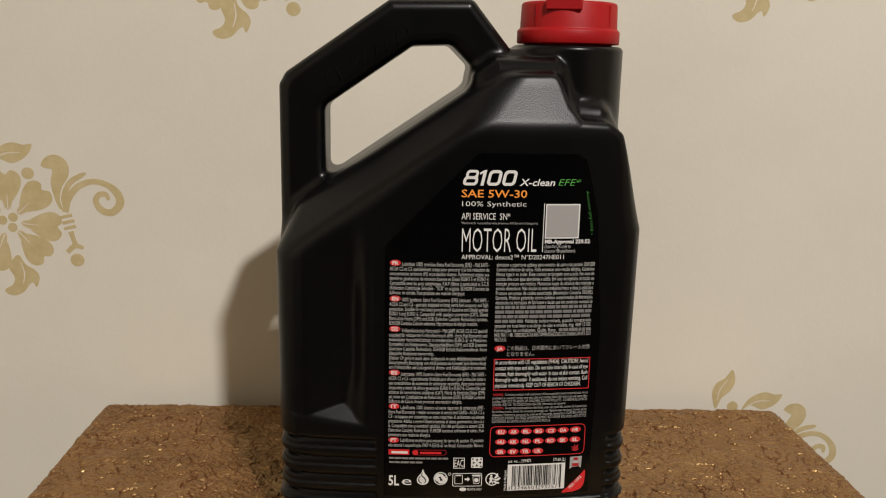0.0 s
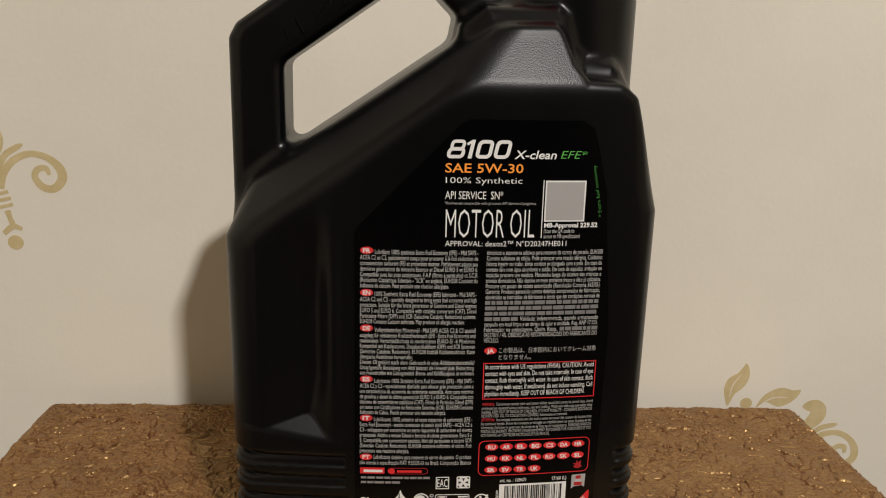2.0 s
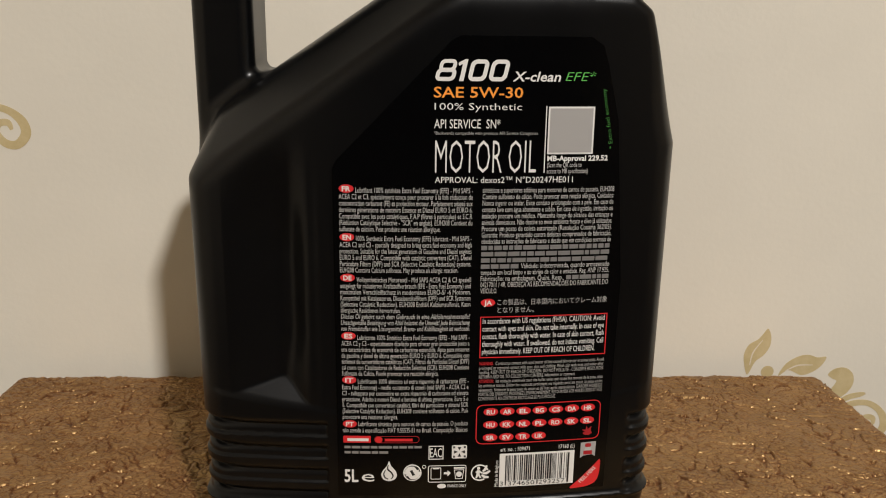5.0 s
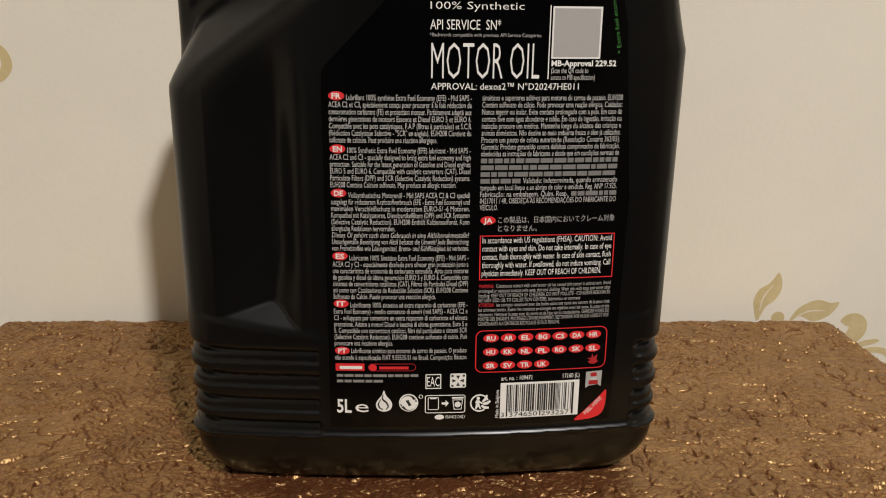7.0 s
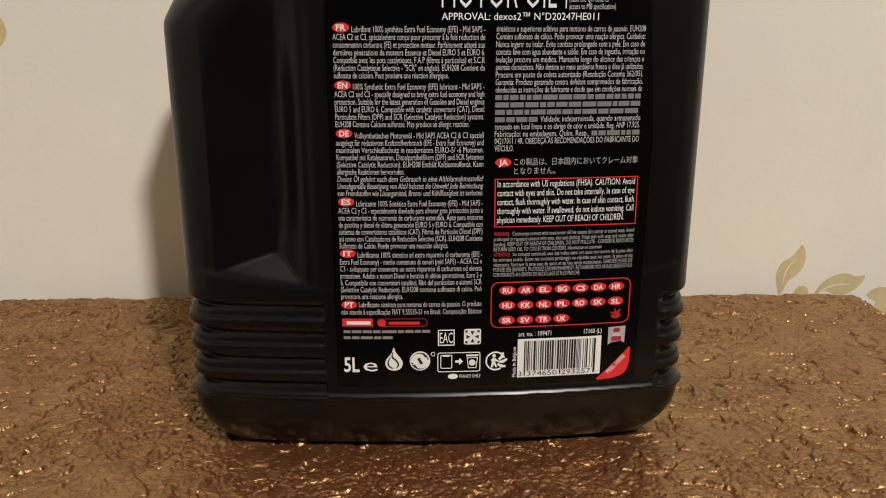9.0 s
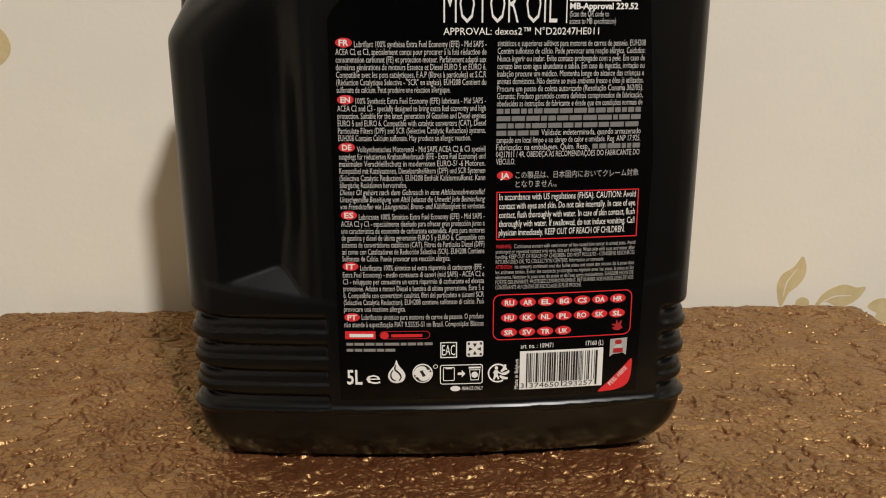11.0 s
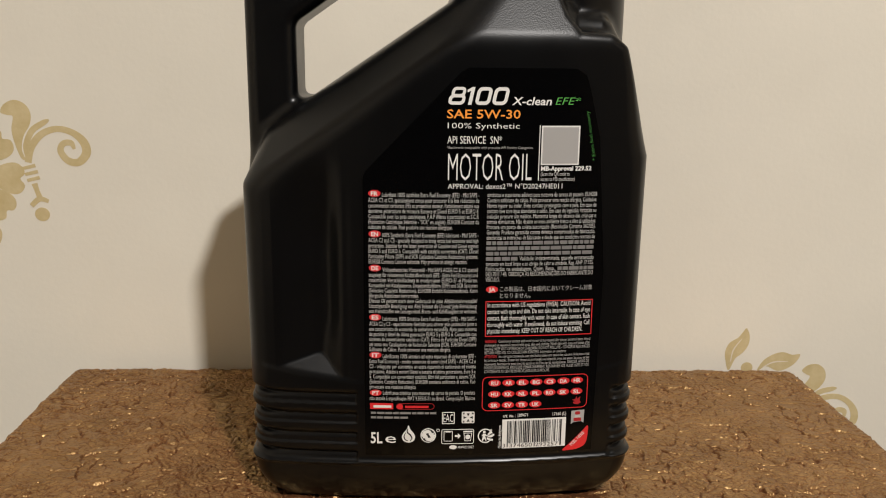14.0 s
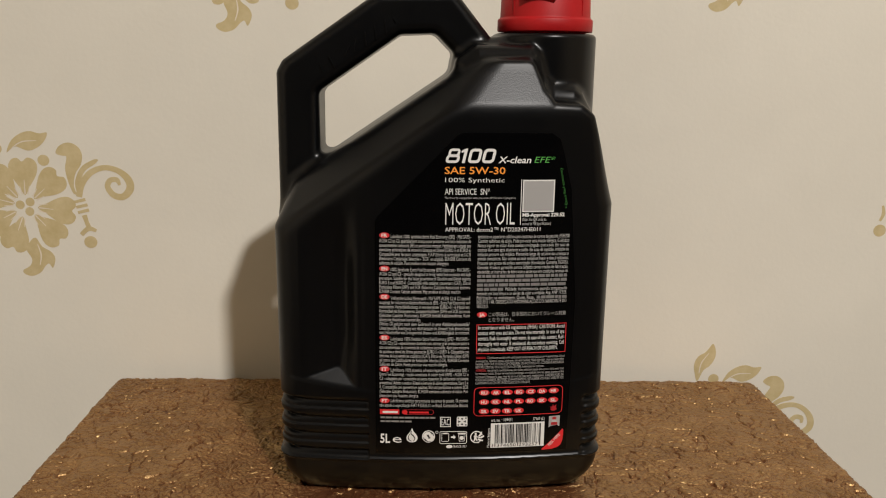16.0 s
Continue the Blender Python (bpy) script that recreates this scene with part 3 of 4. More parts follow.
# raised lettering on the handle, as plain strokes
for i, (t, tilt, ln) in enumerate(((0.10, -20, 0.0060), (0.20, -28, 0.0075), (0.36, 24, 0.0065), (0.44, 8, 0.0075), (0.54, -8, 0.0080), (0.64, -8, 0.0085), (0.74, -8, 0.0085), (0.83, -30, 0.0030))):
    bm = box_bm(-0.00035, 0.00035, -0.0007, 0.0007, -ln / 2, ln / 2, 0.00015)
    x, z = -0.0795 + 0.060 * t, 0.2605 + 0.039 * t
    bmesh.ops.transform(bm, matrix=Matrix.Translation((x, -0.0232, z)) @ Matrix.Rotation(radians(tilt), 4, "Y"), verts=bm.verts)
    part("raised_stroke", bm, BLACK, bottle)

# ---- the label ----
FRONT = -HALF - 0.0004


def bowed(bm):
    """Lay flat print on the bowed front of the bottle."""
    xs = [v.co.x for v in bm.verts]
    lo, hi = min(xs), max(xs)
    for i in range(1, int((hi - lo) / 0.004) + 1):
        bmesh.ops.bisect_plane(bm, geom=bm.verts[:] + bm.edges[:] + bm.faces[:], plane_co=(lo + 0.004 * i, 0, 0), plane_no=(1, 0, 0), dist=1e-7)
    for v in bm.verts:
        v.co.y += BOW * v.co.x ** 2
    return bm


bm = bmesh.new()
plate(bm, [(-0.0405, 0.0325), (0.0785, 0.0325), (0.0800, 0.130), (0.0745, 0.197), (0.0690, 0.219), (0.0665, 0.2265), (0.0615, 0.2298), (0.0100, 0.2298), (0.0065, 0.2280), (-0.0390, 0.1810), (-0.0405, 0.1780)], -HALF + 0.001, FRONT)
label = part("label", bowed(bm), LABEL, bottle, "glossy black adhesive label with white text")


def ink(name, outlines, mat, layer=1, note=""):
    bm = bmesh.new()
    for o in outlines:
        plate(bm, o, FRONT + 0.0001, FRONT - 0.00012 * layer)
    return part(name, bowed(bm), mat, label, note)


def rect(x0, x1, z0, z1):
    return [(x0, z0), (x1, z0), (x1, z1), (x0, z1)]


def rounded(x0, x1, z0, z1, r, n=5):
    out = []
    for cx, cz, a0 in ((x1 - r, z0 + r, -90), (x1 - r, z1 - r, 0), (x0 + r, z1 - r, 90), (x0 + r, z0 + r, 180)):
        out += [(cx + r * math.cos(radians(a0 + 90 * k / n)), cz + r * math.sin(radians(a0 + 90 * k / n))) for k in range(n + 1)]
    return out


def border(name, outer, w, mat, layer=1):
    """A closed line along an outline."""
    bm = bmesh.new()
    n = len(outer)
    inner = []
    for i in range(n):
        a, b = np.array(outer[i]) - outer[i - 1], np.array(outer[(i + 1) % n]) - outer[i]
        na, nb = np.array((-a[1], a[0])) / max(np.hypot(*a), 1e-9), np.array((-b[1], b[0])) / max(np.hypot(*b), 1e-9)
        m = na + nb
        inner.append(np.array(outer[i]) + m * (2 * w / max(m @ m, 0.5)) / 1.0)
    y = FRONT - 0.00012 * layer
    o = [bm.verts.new((q[0], y, q[1])) for q in outer]
    k = [bm.verts.new((q[0], y, q[1])) for q in inner]
    for i in range(n):
        bm.faces.new((o[i], o[(i + 1) % n], k[(i + 1) % n], k[i]))
    return part(name, bowed(bm), mat, label)


def glyphs(string, bold=0.0, shear=0.0):
    """Built-in font as flat vertices and faces; capital height 1."""
    cu = bpy.data.curves.new("writing", "FONT")
    cu.body, cu.shear, cu.offset, cu.resolution_u, cu.fill_mode = string, shear, bold, 2, "FRONT"
    ob = bpy.data.objects.new("writing", cu)
    scene.collection.objects.link(ob)
    deps = bpy.context.evaluated_depsgraph_get()
    me = bpy.data.meshes.new_from_object(ob.evaluated_get(deps))
    v = np.zeros(len(me.vertices) * 3)
    me.vertices.foreach_get("co", v)
    v = v.reshape(-1, 3)[:, :2]
    f = [tuple(p.vertices) for p in me.polygons]
    bpy.data.objects.remove(ob)
    bpy.data.curves.remove(cu)
    bpy.data.meshes.remove(me)
    return v / 0.70, f


def writing(name, lines, mat, layer=1, turn=0.0, pivot=(0, 0)):
    """lines: (string, x0, x1, base z, capital height, bold, shear); x1 None keeps the natural width."""
    verts, faces = [], []
    for string, x0, x1, z, h, bold, shear in lines:
        v, f = glyphs(string, bold, shear)
        if not len(v):
            continue
        lo, hi = v[:, 0].min(), v[:, 0].max()
        sx = h if x1 is None else (x1 - x0) / (hi - lo)
        px, pz = x0 + (v[:, 0] - lo) * sx, z + v[:, 1] * h
        k = len(verts)
        verts += list(zip(px, pz))
        faces += [tuple(i + k for i in q) for q in f]
    c, s = math.cos(radians(turn)), math.sin(radians(turn))
    y = FRONT - 0.00013 * layer
    me = bpy.data.meshes.new(name)
    flat = [(pivot[0] + (x - pivot[0]) * c - (z - pivot[1]) * s, pivot[1] + (x - pivot[0]) * s + (z - pivot[1]) * c) for x, z in verts]
    me.from_pydata([(x, y + BOW * x * x, z) for x, z in flat], [], faces)
    me.materials.append(mat)
    ob = new(name, me)
    ob.parent = label
    return ob


rng = random.Random(4)


def word_bars(x0, x1, z, h):
    """Bars of word length in place of a line that is not lettered."""
    out, x = [], x0
    while x < x1 - 0.0008:
        w = min(rng.uniform(0.0014, 0.0058), x1 - x)
        out.append(rect(x, x + w, z, z + h))
        x += w + 0.0005
    return out


# heading


def leaning(outline, z0=0.2126):
    return [(x + (z - z0) * 0.22, z) for x, z in outline]


for x in (0.0125, 0.0206):
    border("digit", leaning(rounded(x, x + 0.0072, 0.2126, 0.2209, 0.0023, 6)), 0.0016, WHITE)
border("digit", leaning(rounded(-0.0002, 0.0076, 0.2126, 0.2175, 0.0020, 6)), 0.0015, WHITE)
border("digit", leaning(rounded(0.0005, 0.0071, 0.2162, 0.2209, 0.0019, 6)), 0.0014, WHITE, 1.3)
ink("digit", [leaning([(0.0094, 0.2126), (0.0111, 0.2126), (0.0111, 0.2209), (0.0098, 0.2209), (0.0076, 0.2195), (0.0080, 0.2184), (0.0094, 0.2191)])], WHITE)
writing("heading", [("X-clean", 0.0304, 0.0497, 0.2127, 0.0037, 0.016, 0.2)], WHITE)
writing("heading", [("EFE*", 0.0515, 0.0640, 0.2129, 0.0035, -0.008, 0.25)], GREEN)
writing("grade", [("SAE 5W-30", -0.0004, 0.0348, 0.2063, 0.0041, 0.012, 0.0)], ORANGE)
writing("line", [("100% Synthetic", 0.0000, 0.0346, 0.2015, 0.0027, -0.006, 0.0)], WHITE)
writing("line", [("API SERVICE  SN*", -0.0001, 0.0261, 0.1943, 0.0036, 0.0, 0.0)], WHITE)
writing("small_print", [("*Backwards compatible with previous API Service Categories", -0.0002, 0.0413, 0.1918, 0.0013, 0.0, 0.0)], GREY)
writing("title", [("MOTOR OIL", 0.0004, 0.0411, 0.1765, 0.0135, -0.010, 0.0)], WHITE)
writing("line", [("APPROVAL: dexos2\u2122 N\u00b0D20247HE011", 0.0004, 0.0566, 0.1725, 0.0025, 0.0, 0.0)], WHITE)
ink("divider", [rect(0.0443, 0.0447, 0.1765, 0.2032)], WHITE)
ink("code_patch", [rect(0.0454, 0.0643, 0.1840, 0.2029)], WHITE, 1, "plain light grey printed square with a white border")
ink("code_patch", [rect(0.0461, 0.0636, 0.1847, 0.2022)], GREY, 2)
writing("line", [("MB-Approval 229.52", 0.0456, 0.0708, 0.1813, 0.0021, 0.03, 0.0)], WHITE)
writing("small_print", [("(Scan the QR code to", 0.0456, 0.0600, 0.1787, 0.0020, 0.0, 0.0), ("access to MB specification)", 0.0456, 0.0627, 0.1762, 0.0020, 0.0, 0.0)], SOFT)
writing("side_line", [("* Extra fuel economy", 0.0728, 0.0970, 0.1862, 0.0017, -0.01, 0.0)], DARK_GREEN, 1, 101.0, (0.0728, 0.1862))

# left column
H1 = 0.0022


def column(z_top, pitch, rows, left, right, first=0.0, short=1.0, shear=0.0, mat=SOFT, h=H1):
    lines = []
    for i, s in enumerate(rows):
        z = z_top - i * pitch
        end = right
        x0 = left + (first if i == 0 else 0)
        x1 = end if i < len(rows) - 1 else left + (end - left) * short
        lines.append((s, x0, x1, z, h, 0.0, shear))
    writing("paragraph", lines, mat)


def tag(string, x, z, w=0.0030, h=0.0017):
    ink("language_oval", [ring(x, z, w, h, 28)], RED, 1, "small red oval with a white language code")
    writing("language_code", [(string, x - w * 0.58, x + w * 0.58, z - 0.0010, 0.0020, 0.03, 0.0)], WHITE, 2)


LEFT, RIGHT = -0.0380, 0.0158
for name, z in (("FR", 0.1699), ("EN", 0.1499), ("DE", 0.1327), ("ES", 0.1073), ("IT", 0.0874), ("PT", 0.0670)):
    tag(name, LEFT + 0.0030, z)
column(0.1683, 0.00266, ["Lubrifiant 100% synth\u00e8se Extra Fuel Economy (EFE) - Mid SAPS -", "ACEA C2 et C3, sp\u00e9cialement con\u00e7u pour procurer \u00e0 la fois r\u00e9duction de", "consommation carburant (FE) et protection moteur. Parfaitement adapt\u00e9 aux", "derni\u00e8res g\u00e9n\u00e9rations de moteurs Essence et Diesel EURO 5 et EURO 6.", "Compatible avec les pots catalytiques, F.A.P (filtres \u00e0 particules) et S.C.R", "(R\u00e9duction Catalytique Selective - \"SCR\" en anglais). EUH208 Contient du", "sulfonate de calcium. Peut produire une r\u00e9action allergique."], LEFT, RIGHT, 0.0067, 0.76)
column(0.1484, 0.00268, ["100% Synthetic Extra Fuel Economy (EFE) lubricant - Mid SAPS -", "ACEA C2 and C3 - specially designed to bring extra fuel economy and high", "protection. Suitable for the latest generation of Gasoline and Diesel engines", "EURO 5 and EURO 6. Compatible with catalytic converters (CAT), Diesel", "Particulate Filters (DPF) and SCR (Selective Catalytic Reduction) systems.", "EUH208 Contains Calcium sulfonate. May produce an allergic reaction."], LEFT, RIGHT, 0.0067, 0.90)
column(0.1309, 0.00266, ["Vollsynthetisches Motoren\u00f6l - Mid SAPS ACEA C2 & C3 speziell", "ausgelegt f\u00fcr reduzierten Kraftstoffverbrauch (EFE - Extra Fuel Economy) und", "maximalen Verschlei\u00dfschutz in modernsten EURO-5/ -6 Motoren.", "Kompatibel mit Katalysatoren, Dieselpartikelfiltern (DPF) und SCR Systemen", "(Selective Catalytic Reduction). EUH208 Enth\u00e4lt Kalziumsulfonat. Kann", "allergische Reaktionen hervorrufen."], LEFT, RIGHT, 0.0067, 0.46)
column(0.1149, 0.00268, ["Dieses \u00d6l geh\u00f6rt nach dem Gebrauch in eine Altl\u00f6lannahmestelle!", "Unsachgem\u00e4\u00dfe Beseitigung von Alt\u00f6l belastet die Umwelt! Jede Beimischung", "von Fremdstoffen wie L\u00f6sungsmittel, Brems- und K\u00fchlfl\u00fcssigkeit ist verboten."], LEFT, RIGHT, 0.0, 1.0, 0.2)
column(0.1056, 0.00270, ["Lubricante 100% Sint\u00e9tico Extra Fuel Economy (EFE) - Mid SAPS -", "ACEA C2 y C3 - especialmente dise\u00f1ado para ofrecer gran protecci\u00f3n junto a", "una caracter\u00edstica de econom\u00eda de carburante extendida. Apto para motores", "de gasolina y diesel de \u00faltima generaci\u00f3n EURO 5 y EURO 6. Compatible con", "sistemas de convertidores catal\u00edticos (CAT), Filtros de Part\u00edculas Diesel (DPF)", "as\u00ed como con Catalizadores de Reducci\u00f3n Selectiva (SCR). EUH208 Contiene", "Sulfonato de Calcio. Puede provocar una reacci\u00f3n al\u00e9rgica."], LEFT, RIGHT, 0.0067, 0.76)
column(0.0858, 0.00275, ["Lubrificante 100% sintetico ad extra risparmio di carburante (EFE -", "Extra Fuel Economy) - medio contenuto di ceneri (mid SAPS) - ACEA C2 e", "C3 - sviluppato per consentire un extra risparmio di carburante ed elevata", "protezione. Adatto a motori Diesel e benzina di ultima generazione, Euro 5 e", "6. Compatibile con convertitori catalitici, filtri del particolato e sistemi SCR", "(Selective Catalytic Reduction). EUH208 contiene solfonato di calcio. Pu\u00f2", "provocare una reazione allergica."], LEFT, RIGHT, 0.0067, 0.44)
column(0.0660, 0.00300, ["Lubrificante sint\u00e9tico para motores de carros de passeio. O produto", "n\u00e3o atende \u00e0 especifica\u00e7\u00e3o FIAT 9.55535-S1 no Brasil. Composi\u00e7\u00e3o: B\u00e1sicos"], LEFT, RIGHT, 0.0067, 1.0)

# right column
L2, R2 = 0.0198, 0.0744
P2 = 0.00266
column(0.1685, P2, ["sint\u00e9ticos e superiores aditivos para motores de carros de passeio. EUH208", "Cont\u00e9m sulfonato de c\u00e1lcio. Pode provocar uma rea\u00e7\u00e3o al\u00e9rgica. Cuidados:", "Nunca ingerir ou inalar. Evite contato prolongado com a pele. Em caso de", "contato lave com \u00e1gua abundante e sab\u00e3o. Em caso de ingest\u00e3o, irrita\u00e7\u00e3o ou", "inala\u00e7\u00e3o procure um m\u00e9dico. Mantenha longe do alcance das crian\u00e7as e", "animais dom\u00e9sticos. N\u00e3o destine ao meio ambiente fresco e \u00f3leo j\u00e1 utilizados.", "Procure um posto de coleta autorizado (Resolu\u00e7\u00e3o Conama 362/05).", "Garantia: Produto garantido contra defeitos comprovados de fabrica\u00e7\u00e3o,", "obedecidas as instru\u00e7\u00f5es de fabricante e desde que em condi\u00e7\u00f5es normais de"], L2, R2)
bars = []
for i in (9, 10, 11):
    bars += word_bars(L2, R2 - 0.0004, 0.1685 - i * P2, 0.0018)
bars += word_bars(L2, 0.0355, 0.1685 - 12 * P2, 0.0018)
bars += word_bars(0.0560, R2, 0.1685 - 14 * P2, 0.0018)
for o in bars:
    ink("word_bar", [o], BAR)
column(0.1685 - 12 * P2, P2, ["Validade: indeterminada, quando armazenado"], 0.0365, R2)
column(0.1685 - 13 * P2, P2, ["tampado em local limpo e ao abrigo de calor e umidade. Reg. ANP 17.925."], L2, R2)
column(0.1685 - 14 * P2, P2, ["Fabrica\u00e7\u00e3o: na embalagem. Qu\u00edm. Resp."], L2, 0.0545)
column(0.1685 - 15 * P2, P2, ["04217011 / 4R. OBEDE\u00c7A AS RECOMENDA\u00c7\u00d5ES DO FABRICANTE DO", "VE\u00cdCULO."], L2, R2, 0.0, 0.13)
tag("JA", 0.0232, 0.1218)
writing("paragraph", [("\u3053\u306e\u88fd\u54c1\u306f\u3001\u65e5\u672c\u56fd\u5185\u306b\u304a\u3044\u3066\u30af\u30ec\u30fc\u30e0\u5bfe\u8c61", 0.0272, 0.0745, 0.1208, 0.0021, 0.0, 0.0), ("\u3068\u306a\u308a\u307e\u305b\u3093\u3002", 0.0272, 0.0428, 0.1174, 0.0021, 0.0, 0.0)], GREY)
border("warning_frame", [(0.0202, 0.0971), (0.0752, 0.0969), (0.0751, 0.1156), (0.0201, 0.1157)], 0.0004, RED)
column(0.1125, 0.00342, ["In accordance with US regulations (FHSA). CAUTION: Avoid", "contact with eyes and skin. Do not take internally. In case of eye", "contact, flush thoroughly with water. In case of skin contact, flush", "thoroughly with water. If swallowed, do not induce vomiting. Call", "physician immediately. KEEP OUT OF REACH OF CHILDREN."], 0.0212, 0.0739, 0.0, 0.93, 0.0, WHITE, 0.0025)
column(0.0938, 0.00203, ["Continuous contact with used motor oil has caused skin cancer in animal tests. Avoid", "prolonged or repeated contact with eyes, skin and clothing. Wash skin with soap and water after", "handling. KEEP OUT OF REACH OF CHILDREN. DO NOT POLLUTE - CONSERVE RESOURCES", "RETURN USED OIL TO COLLECTION CENTERS. Information or comment"], 0.0202, 0.0748, 0.0070, 0.77, 0.0, GREY, 0.0016)
column(0.0857, 0.00203, ["les contacts continuels avec des huiles usées ont causé des cancers de la peau chez", "les animaux testés. Eviter les contacts prolongés ou répétés avec les yeux, la peau et les", "vêtements. Nettoyer la peau avec du savon et de l'eau après manipulation. GARDER HORS DE", "PORTEE DES ENFANTS. PROTEGEZ L'ENVIRONNEMENT. RETOURNER VOS HUILES USEES ET VOS", "CONTENANTS AU CENTRE DE RECYCLAGE LE PLUS PROCHE."], 0.0202, 0.0748, 0.0074, 0.62, 0.0, GREY, 0.0016)
writing("warning_word", [("WARNING:", 0.0202, 0.0262, 0.0938, 0.0015, 0.02, 0.0), ("ATTENTION:", 0.0202, 0.0266, 0.0857, 0.0015, 0.02, 0.0)], DARK_RED)

# framed block of language codes
border("code_frame", rounded(0.0194, 0.0749, 0.0567, 0.0755, 0.0030), 0.0004, RED)
for r, codes in enumerate((("RU", "AR", "EL", "BG", "CS", "DA", "HR"), ("HU", "KK", "NL", "PL", "RO", "SK", "SL"), ("SR", "SV", "TR", "UK"))):
    for k, code in enumerate(codes):
        tag(code, 0.0258 + 0.0072 * k, 0.0720 - 0.0061 * r, 0.0032, 0.0018)
ink("arrow", [[(0.0690, 0.0632), (0.0696, 0.0615), (0.0712, 0.0628), (0.0709, 0.0608), (0.0716, 0.0596), (0.0700, 0.0586), (0.0682, 0.0588), (0.0672, 0.0598), (0.0685, 0.0603), (0.0668, 0.0614), (0.0686, 0.0613)]], DARK_RED)

# maker's block and pictograms at the foot
ink("maker_mark", [rect(-0.0379, -0.0261, 0.0581, 0.0613)], RED, 1, "red block with a white bar")
ink("maker_mark", [rect(-0.0362, -0.0270, 0.0589, 0.0602)], WHITE, 2)
border("web_pill", rounded(-0.0245, -0.0050, 0.0580, 0.0613, 0.0016), 0.00025, DARK_RED)
ink("web_mark", [ring(-0.0226, 0.0595, 0.0016, 0.0015, 20), rect(-0.0200, -0.0080, 0.0588, 0.0600)], RED)
for o in word_bars(-0.0375, -0.0040, 0.0554, 0.0011) + word_bars(-0.0375, -0.0175, 0.0529, 0.0011):
    ink("word_bar", [o], DIM)
writing("volume", [("5L", -0.0377, -0.0317, 0.0392, 0.0060, 0.022, 0.0)], WHITE)
writing("estimated_sign", [("e", -0.0302, -0.0246, 0.0394, 0.0056, 0.0, 0.0)], WHITE)
border("mark_frame", rect(-0.0010, 0.0055, 0.0499, 0.0565), 0.0004, WHITE)
writing("mark", [("EAC", -0.0003, 0.0048, 0.0510, 0.0044, 0.0, 0.0)], WHITE)
ink("recycling_square", [rounded(0.0092, 0.0158, 0.0502, 0.0566, 0.0007)], WHITE)
ink("recycling_square", [[(0.0101, 0.0526), (0.0117, 0.0534), (0.0101, 0.0542)], [(0.0149, 0.0526), (0.0149, 0.0542), (0.0133, 0.0534)], [(0.0117, 0.0511), (0.0133, 0.0511), (0.0125, 0.0527)], [(0.0117, 0.0557), (0.0125, 0.0541), (0.0133, 0.0557)], rect(0.0097, 0.0106, 0.0507, 0.0516), rect(0.0144, 0.0153, 0.0507, 0.0516), rect(0.0097, 0.0106, 0.0552, 0.0561), rect(0.0144, 0.0153, 0.0552, 0.0561)], INK, 2)
DX = -0.0182
ink("drop", [spline([(DX, 0.0492), (DX + 0.0009, 0.0470), (DX + 0.0028, 0.0445), (DX + 0.0034, 0.0424), (DX + 0.0024, 0.0404), (DX, 0.0396), (DX - 0.0024, 0.0404), (DX - 0.0034, 0.0424), (DX - 0.0028, 0.0445), (DX - 0.0009, 0.0470)], 5)], WHITE)
ink("drop", [strip_outline(spline([(DX - 0.0004, 0.0474), (DX - 0.0006, 0.0454), (DX + 0.0010, 0.0438), (DX + 0.0017, 0.0420), (DX + 0.0008, 0.0406)], 6, False), [0.0004, 0.0007, 0.0006, 0.0003]), strip_outline(spline([(DX - 0.0014, 0.0452), (DX - 0.0023, 0.0432), (DX - 0.0018, 0.0414), (DX - 0.0004, 0.0406)], 6, False), [0.0003, 0.0006, 0.0004])], INK, 2)
# round mark with two chasing arrows
GX, GZ = -0.0080, 0.0436
ink("round_mark", [ring(GX, GZ, 0.0040, 0.0040, 36)], WHITE)
ink("round_mark", [ring(GX, GZ, 0.0035, 0.0035, 36)], INK, 2)
for f in (1, -1):
    arm = spline([(GX - f * 0.0030, GZ - f * 0.0006), (GX - f * 0.0020, GZ + f * 0.0016), (GX + f * 0.0002, GZ + f * 0.0022), (GX + f * 0.0014, GZ + f * 0.0008)], 6, False)
    ink("round_mark", [strip_outline(arm, [0.0014, 0.0018, 0.0014]), [(GX + f * 0.0001, GZ + f * 0.0010), (GX + f * 0.0030, GZ + f * 0.0016), (GX + f * 0.0015, GZ - f * 0.0014)]], WHITE, 3)
border("registered_sign", ring(-0.0029, 0.0464, 0.0009, 0.0009, 18), 0.00025, WHITE)
# sorting mark: open ring, three curved arrows and a small figure
TX, TZ = 0.0217, 0.0429
turn_ring = [(TX + 0.0037 * math.cos(a), TZ + 0.0037 * math.sin(a)) for a in np.linspace(radians(20), radians(305), 30)]
ink("sorting_mark", [strip_outline(turn_ring, [0.0006, 0.0006])], WHITE)
ink("sorting_mark", [ring(TX - 0.0006, TZ + 0.0022, 0.0007, 0.0007, 14), strip_outline([(TX - 0.0006, TZ + 0.0012), (TX - 0.0008, TZ - 0.0006), (TX - 0.0016, TZ - 0.0026)], [0.0016, 0.0013, 0.0006]), strip_outline([(TX - 0.0006, TZ - 0.0004), (TX + 0.0004, TZ - 0.0026)], [0.0009, 0.0006]), strip_outline([(TX - 0.0018, TZ + 0.0002), (TX - 0.0006, TZ + 0.0008), (TX + 0.0012, TZ - 0.0002)], [0.0006, 0.0006])], WHITE, 2)
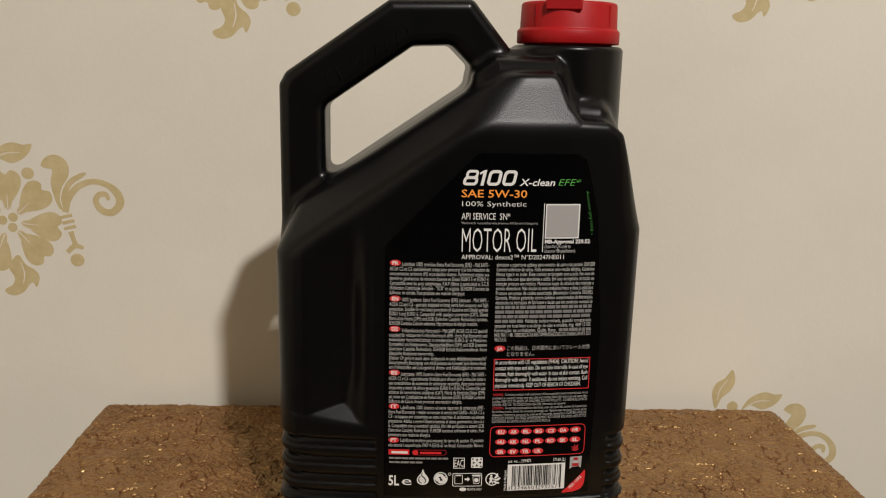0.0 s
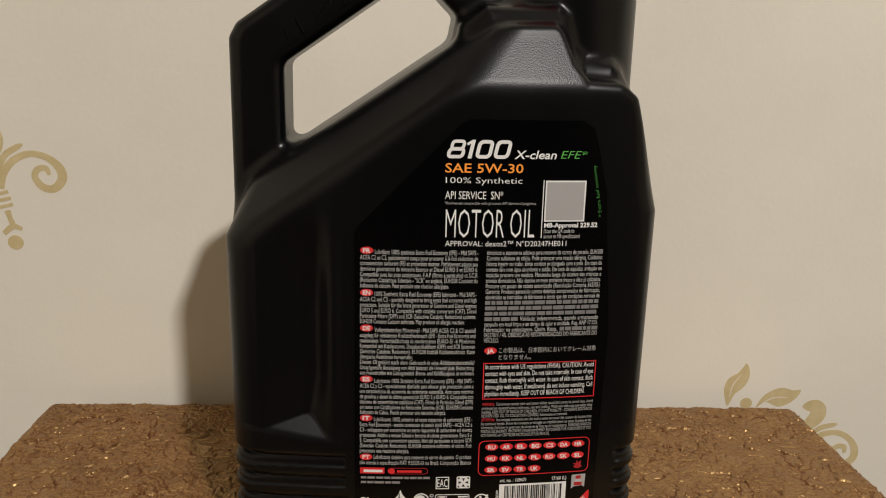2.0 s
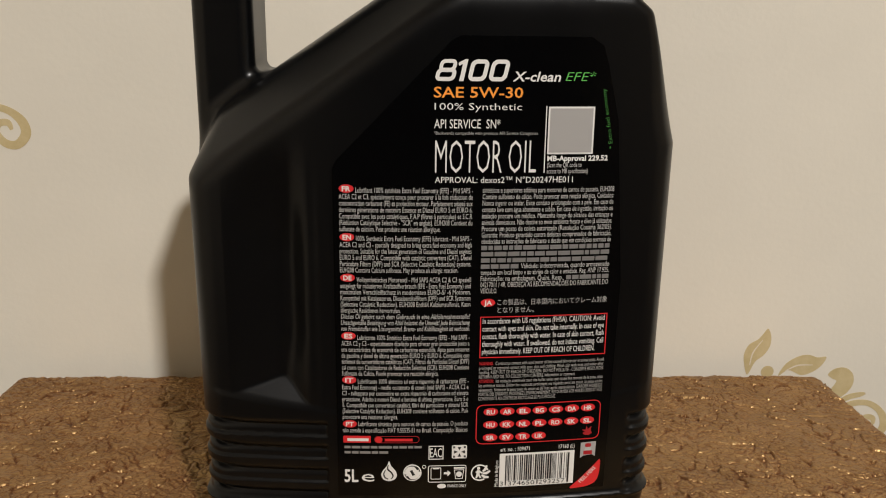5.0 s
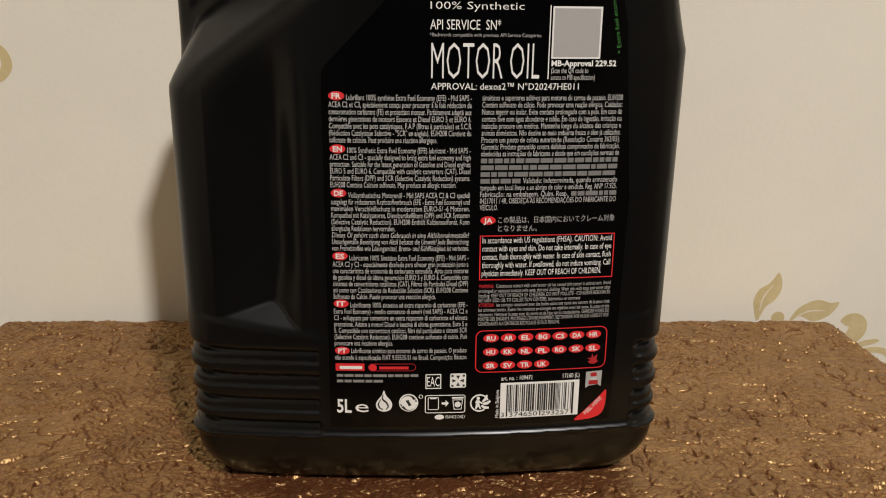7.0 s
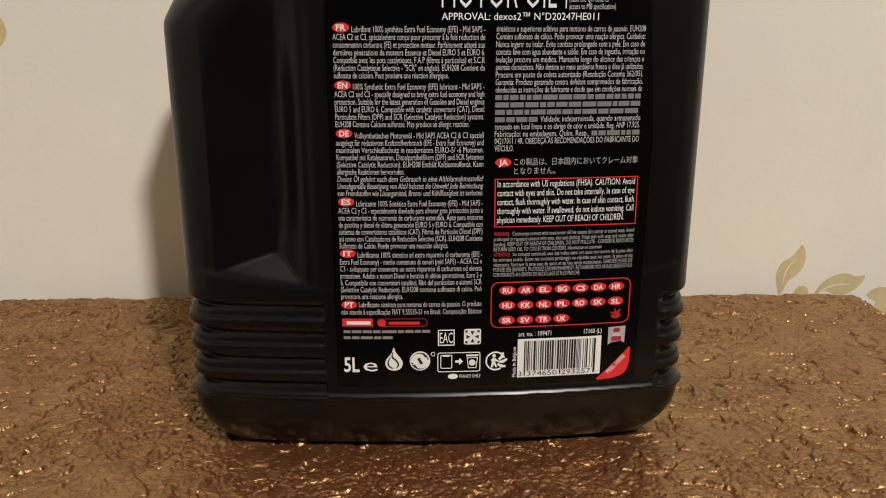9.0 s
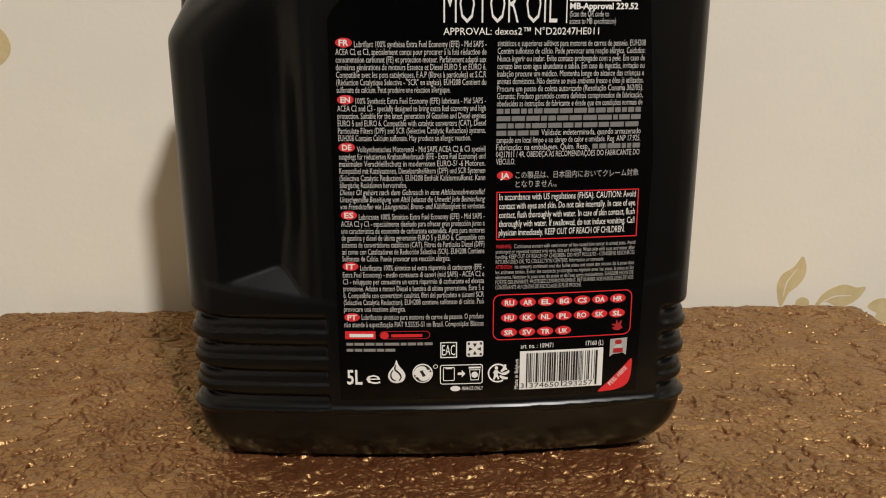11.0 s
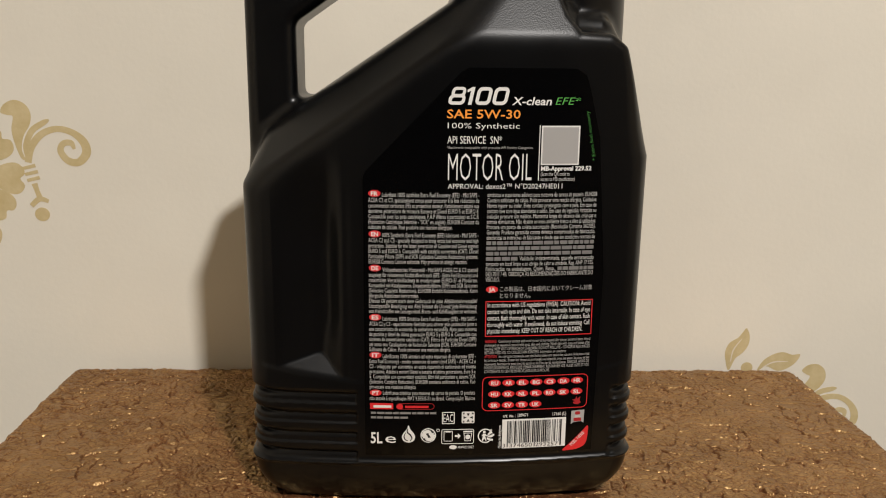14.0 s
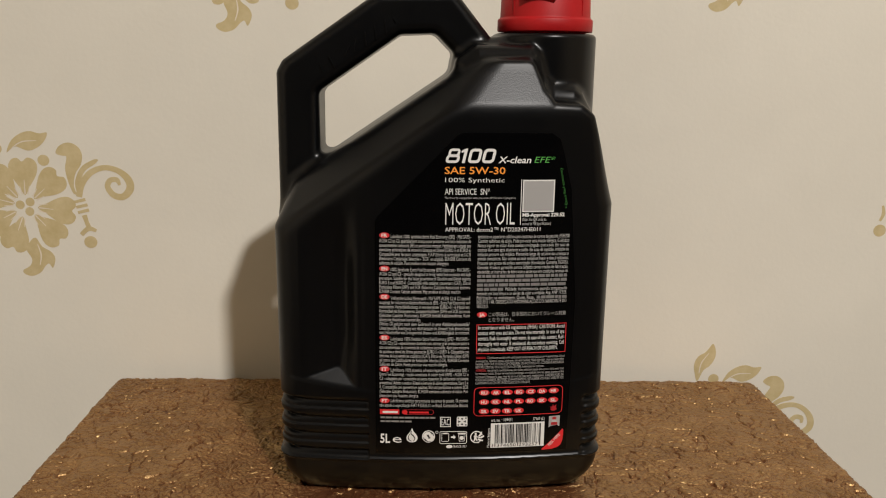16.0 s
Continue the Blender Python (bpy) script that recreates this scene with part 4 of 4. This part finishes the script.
for a in (40, 0, -40):
    q = [(TX + 0.0014 * math.cos(radians(a - 14)), TZ + 0.0014 * math.sin(radians(a - 14))), (TX + 0.0030 * math.cos(radians(a - 4)), TZ + 0.0030 * math.sin(radians(a - 4))), (TX + 0.0046 * math.cos(radians(a + 10)), TZ + 0.0046 * math.sin(radians(a + 10)))]
    ink("sorting_mark", [strip_outline(spline(q, 5, False), [0.0007, 0.0012, 0.0007])], WHITE, 2)
border("sorting_frame", rounded(-0.0012, 0.0157, 0.0387, 0.0470, 0.0010), 0.00035, WHITE)
border("can_sign", rounded(0.0000, 0.0046, 0.0402, 0.0460, 0.0006), 0.0003, WHITE)
ink("can_sign", [rect(0.0010, 0.0036, 0.0452, 0.0457)], WHITE)
ink("arrow", [[(0.0058, 0.0426), (0.0074, 0.0426), (0.0074, 0.0416), (0.0088, 0.0431), (0.0074, 0.0446), (0.0074, 0.0436), (0.0058, 0.0436)]], WHITE)
border("bin_sign", [(0.0109, 0.0402), (0.0141, 0.0402), (0.0147, 0.0448), (0.0103, 0.0448)], 0.0003, WHITE)
ink("bin_sign", [rect(0.0101, 0.0149, 0.0452, 0.0459), ring(0.0125, 0.0425, 0.0013, 0.0013, 14)], WHITE)
ink("country_oval", [ring(0.0049, 0.0368, 0.0020, 0.0011, 20)], WHITE)
writing("small_print", [("FRANCE ONLY", 0.0075, 0.0158, 0.0361, 0.0015, 0.0, 0.0)], WHITE)

# bar code
ink("bar_code_field", [rect(0.0304, 0.0641, 0.0355, 0.0517)], WHITE, 1, "white bar code field")
stripes, x = [], 0.0330
while x < 0.0612:
    w = rng.choice((0.00027, 0.00027, 0.00054, 0.00081))
    long = x < 0.0337 or abs(x - 0.0470) < 0.0006 or x > 0.0606
    stripes.append(rect(x, x + w, 0.0362 if long else 0.0384, 0.0508))
    x += w + rng.choice((0.00027, 0.00027, 0.00054, 0.00081))
for o in stripes:
    ink("code_stripe", [o], INK, 2)
writing("bar_code_number", [("3", 0.0309, 0.0322, 0.0361, 0.0021, 0.0, 0.0), ("374650", 0.0344, 0.0464, 0.0361, 0.0021, 0.0, 0.0), ("293257", 0.0482, 0.0602, 0.0361, 0.0021, 0.0, 0.0)], INK, 2)
writing("small_print", [("art. no. : 109471", 0.0306, 0.0436, 0.0529, 0.0020, 0.0, 0.0), ("17160 (L)", 0.0568, 0.0640, 0.0529, 0.0020, 0.0, 0.0)], WHITE)
writing("small_print", [("Made in Belgium", 0.0298, 0.0425, 0.0358, 0.0015, 0.0, 0.0)], WHITE, 1, 90.0, (0.0298, 0.0358))
ink("peel_sign", [[(0.0668, 0.0476), (0.0682, 0.0486), (0.0722, 0.0490), (0.0736, 0.0480), (0.0738, 0.0553), (0.0668, 0.0550)]], GREY, 1, "grey sign with a small red bottle")
ink("peel_sign", [rect(0.0682, 0.0722, 0.0492, 0.0510), rounded(0.0688, 0.0716, 0.0528, 0.0546, 0.0008)], DARK_RED, 2)
ink("peel_sign", [[(0.0684, 0.0511), (0.0720, 0.0511), (0.0712, 0.0527), (0.0691, 0.0527)]], SOFT, 2)
ink("peel_corner", [spline([(0.0627, 0.0331), (0.0660, 0.0362), (0.0700, 0.0402), (0.0735, 0.0438), (0.0760, 0.0463), (0.0762, 0.0425), (0.0757, 0.0380), (0.0740, 0.0350), (0.0700, 0.0334), (0.0660, 0.0330)], 4)], RED, 3, "bright red peel corner")
writing("peel_text", [("PEEL HERE", 0.0677, 0.0775, 0.0352, 0.0018, 0.0, 0.0)], WHITE, 4, 46.0, (0.0677, 0.0352))
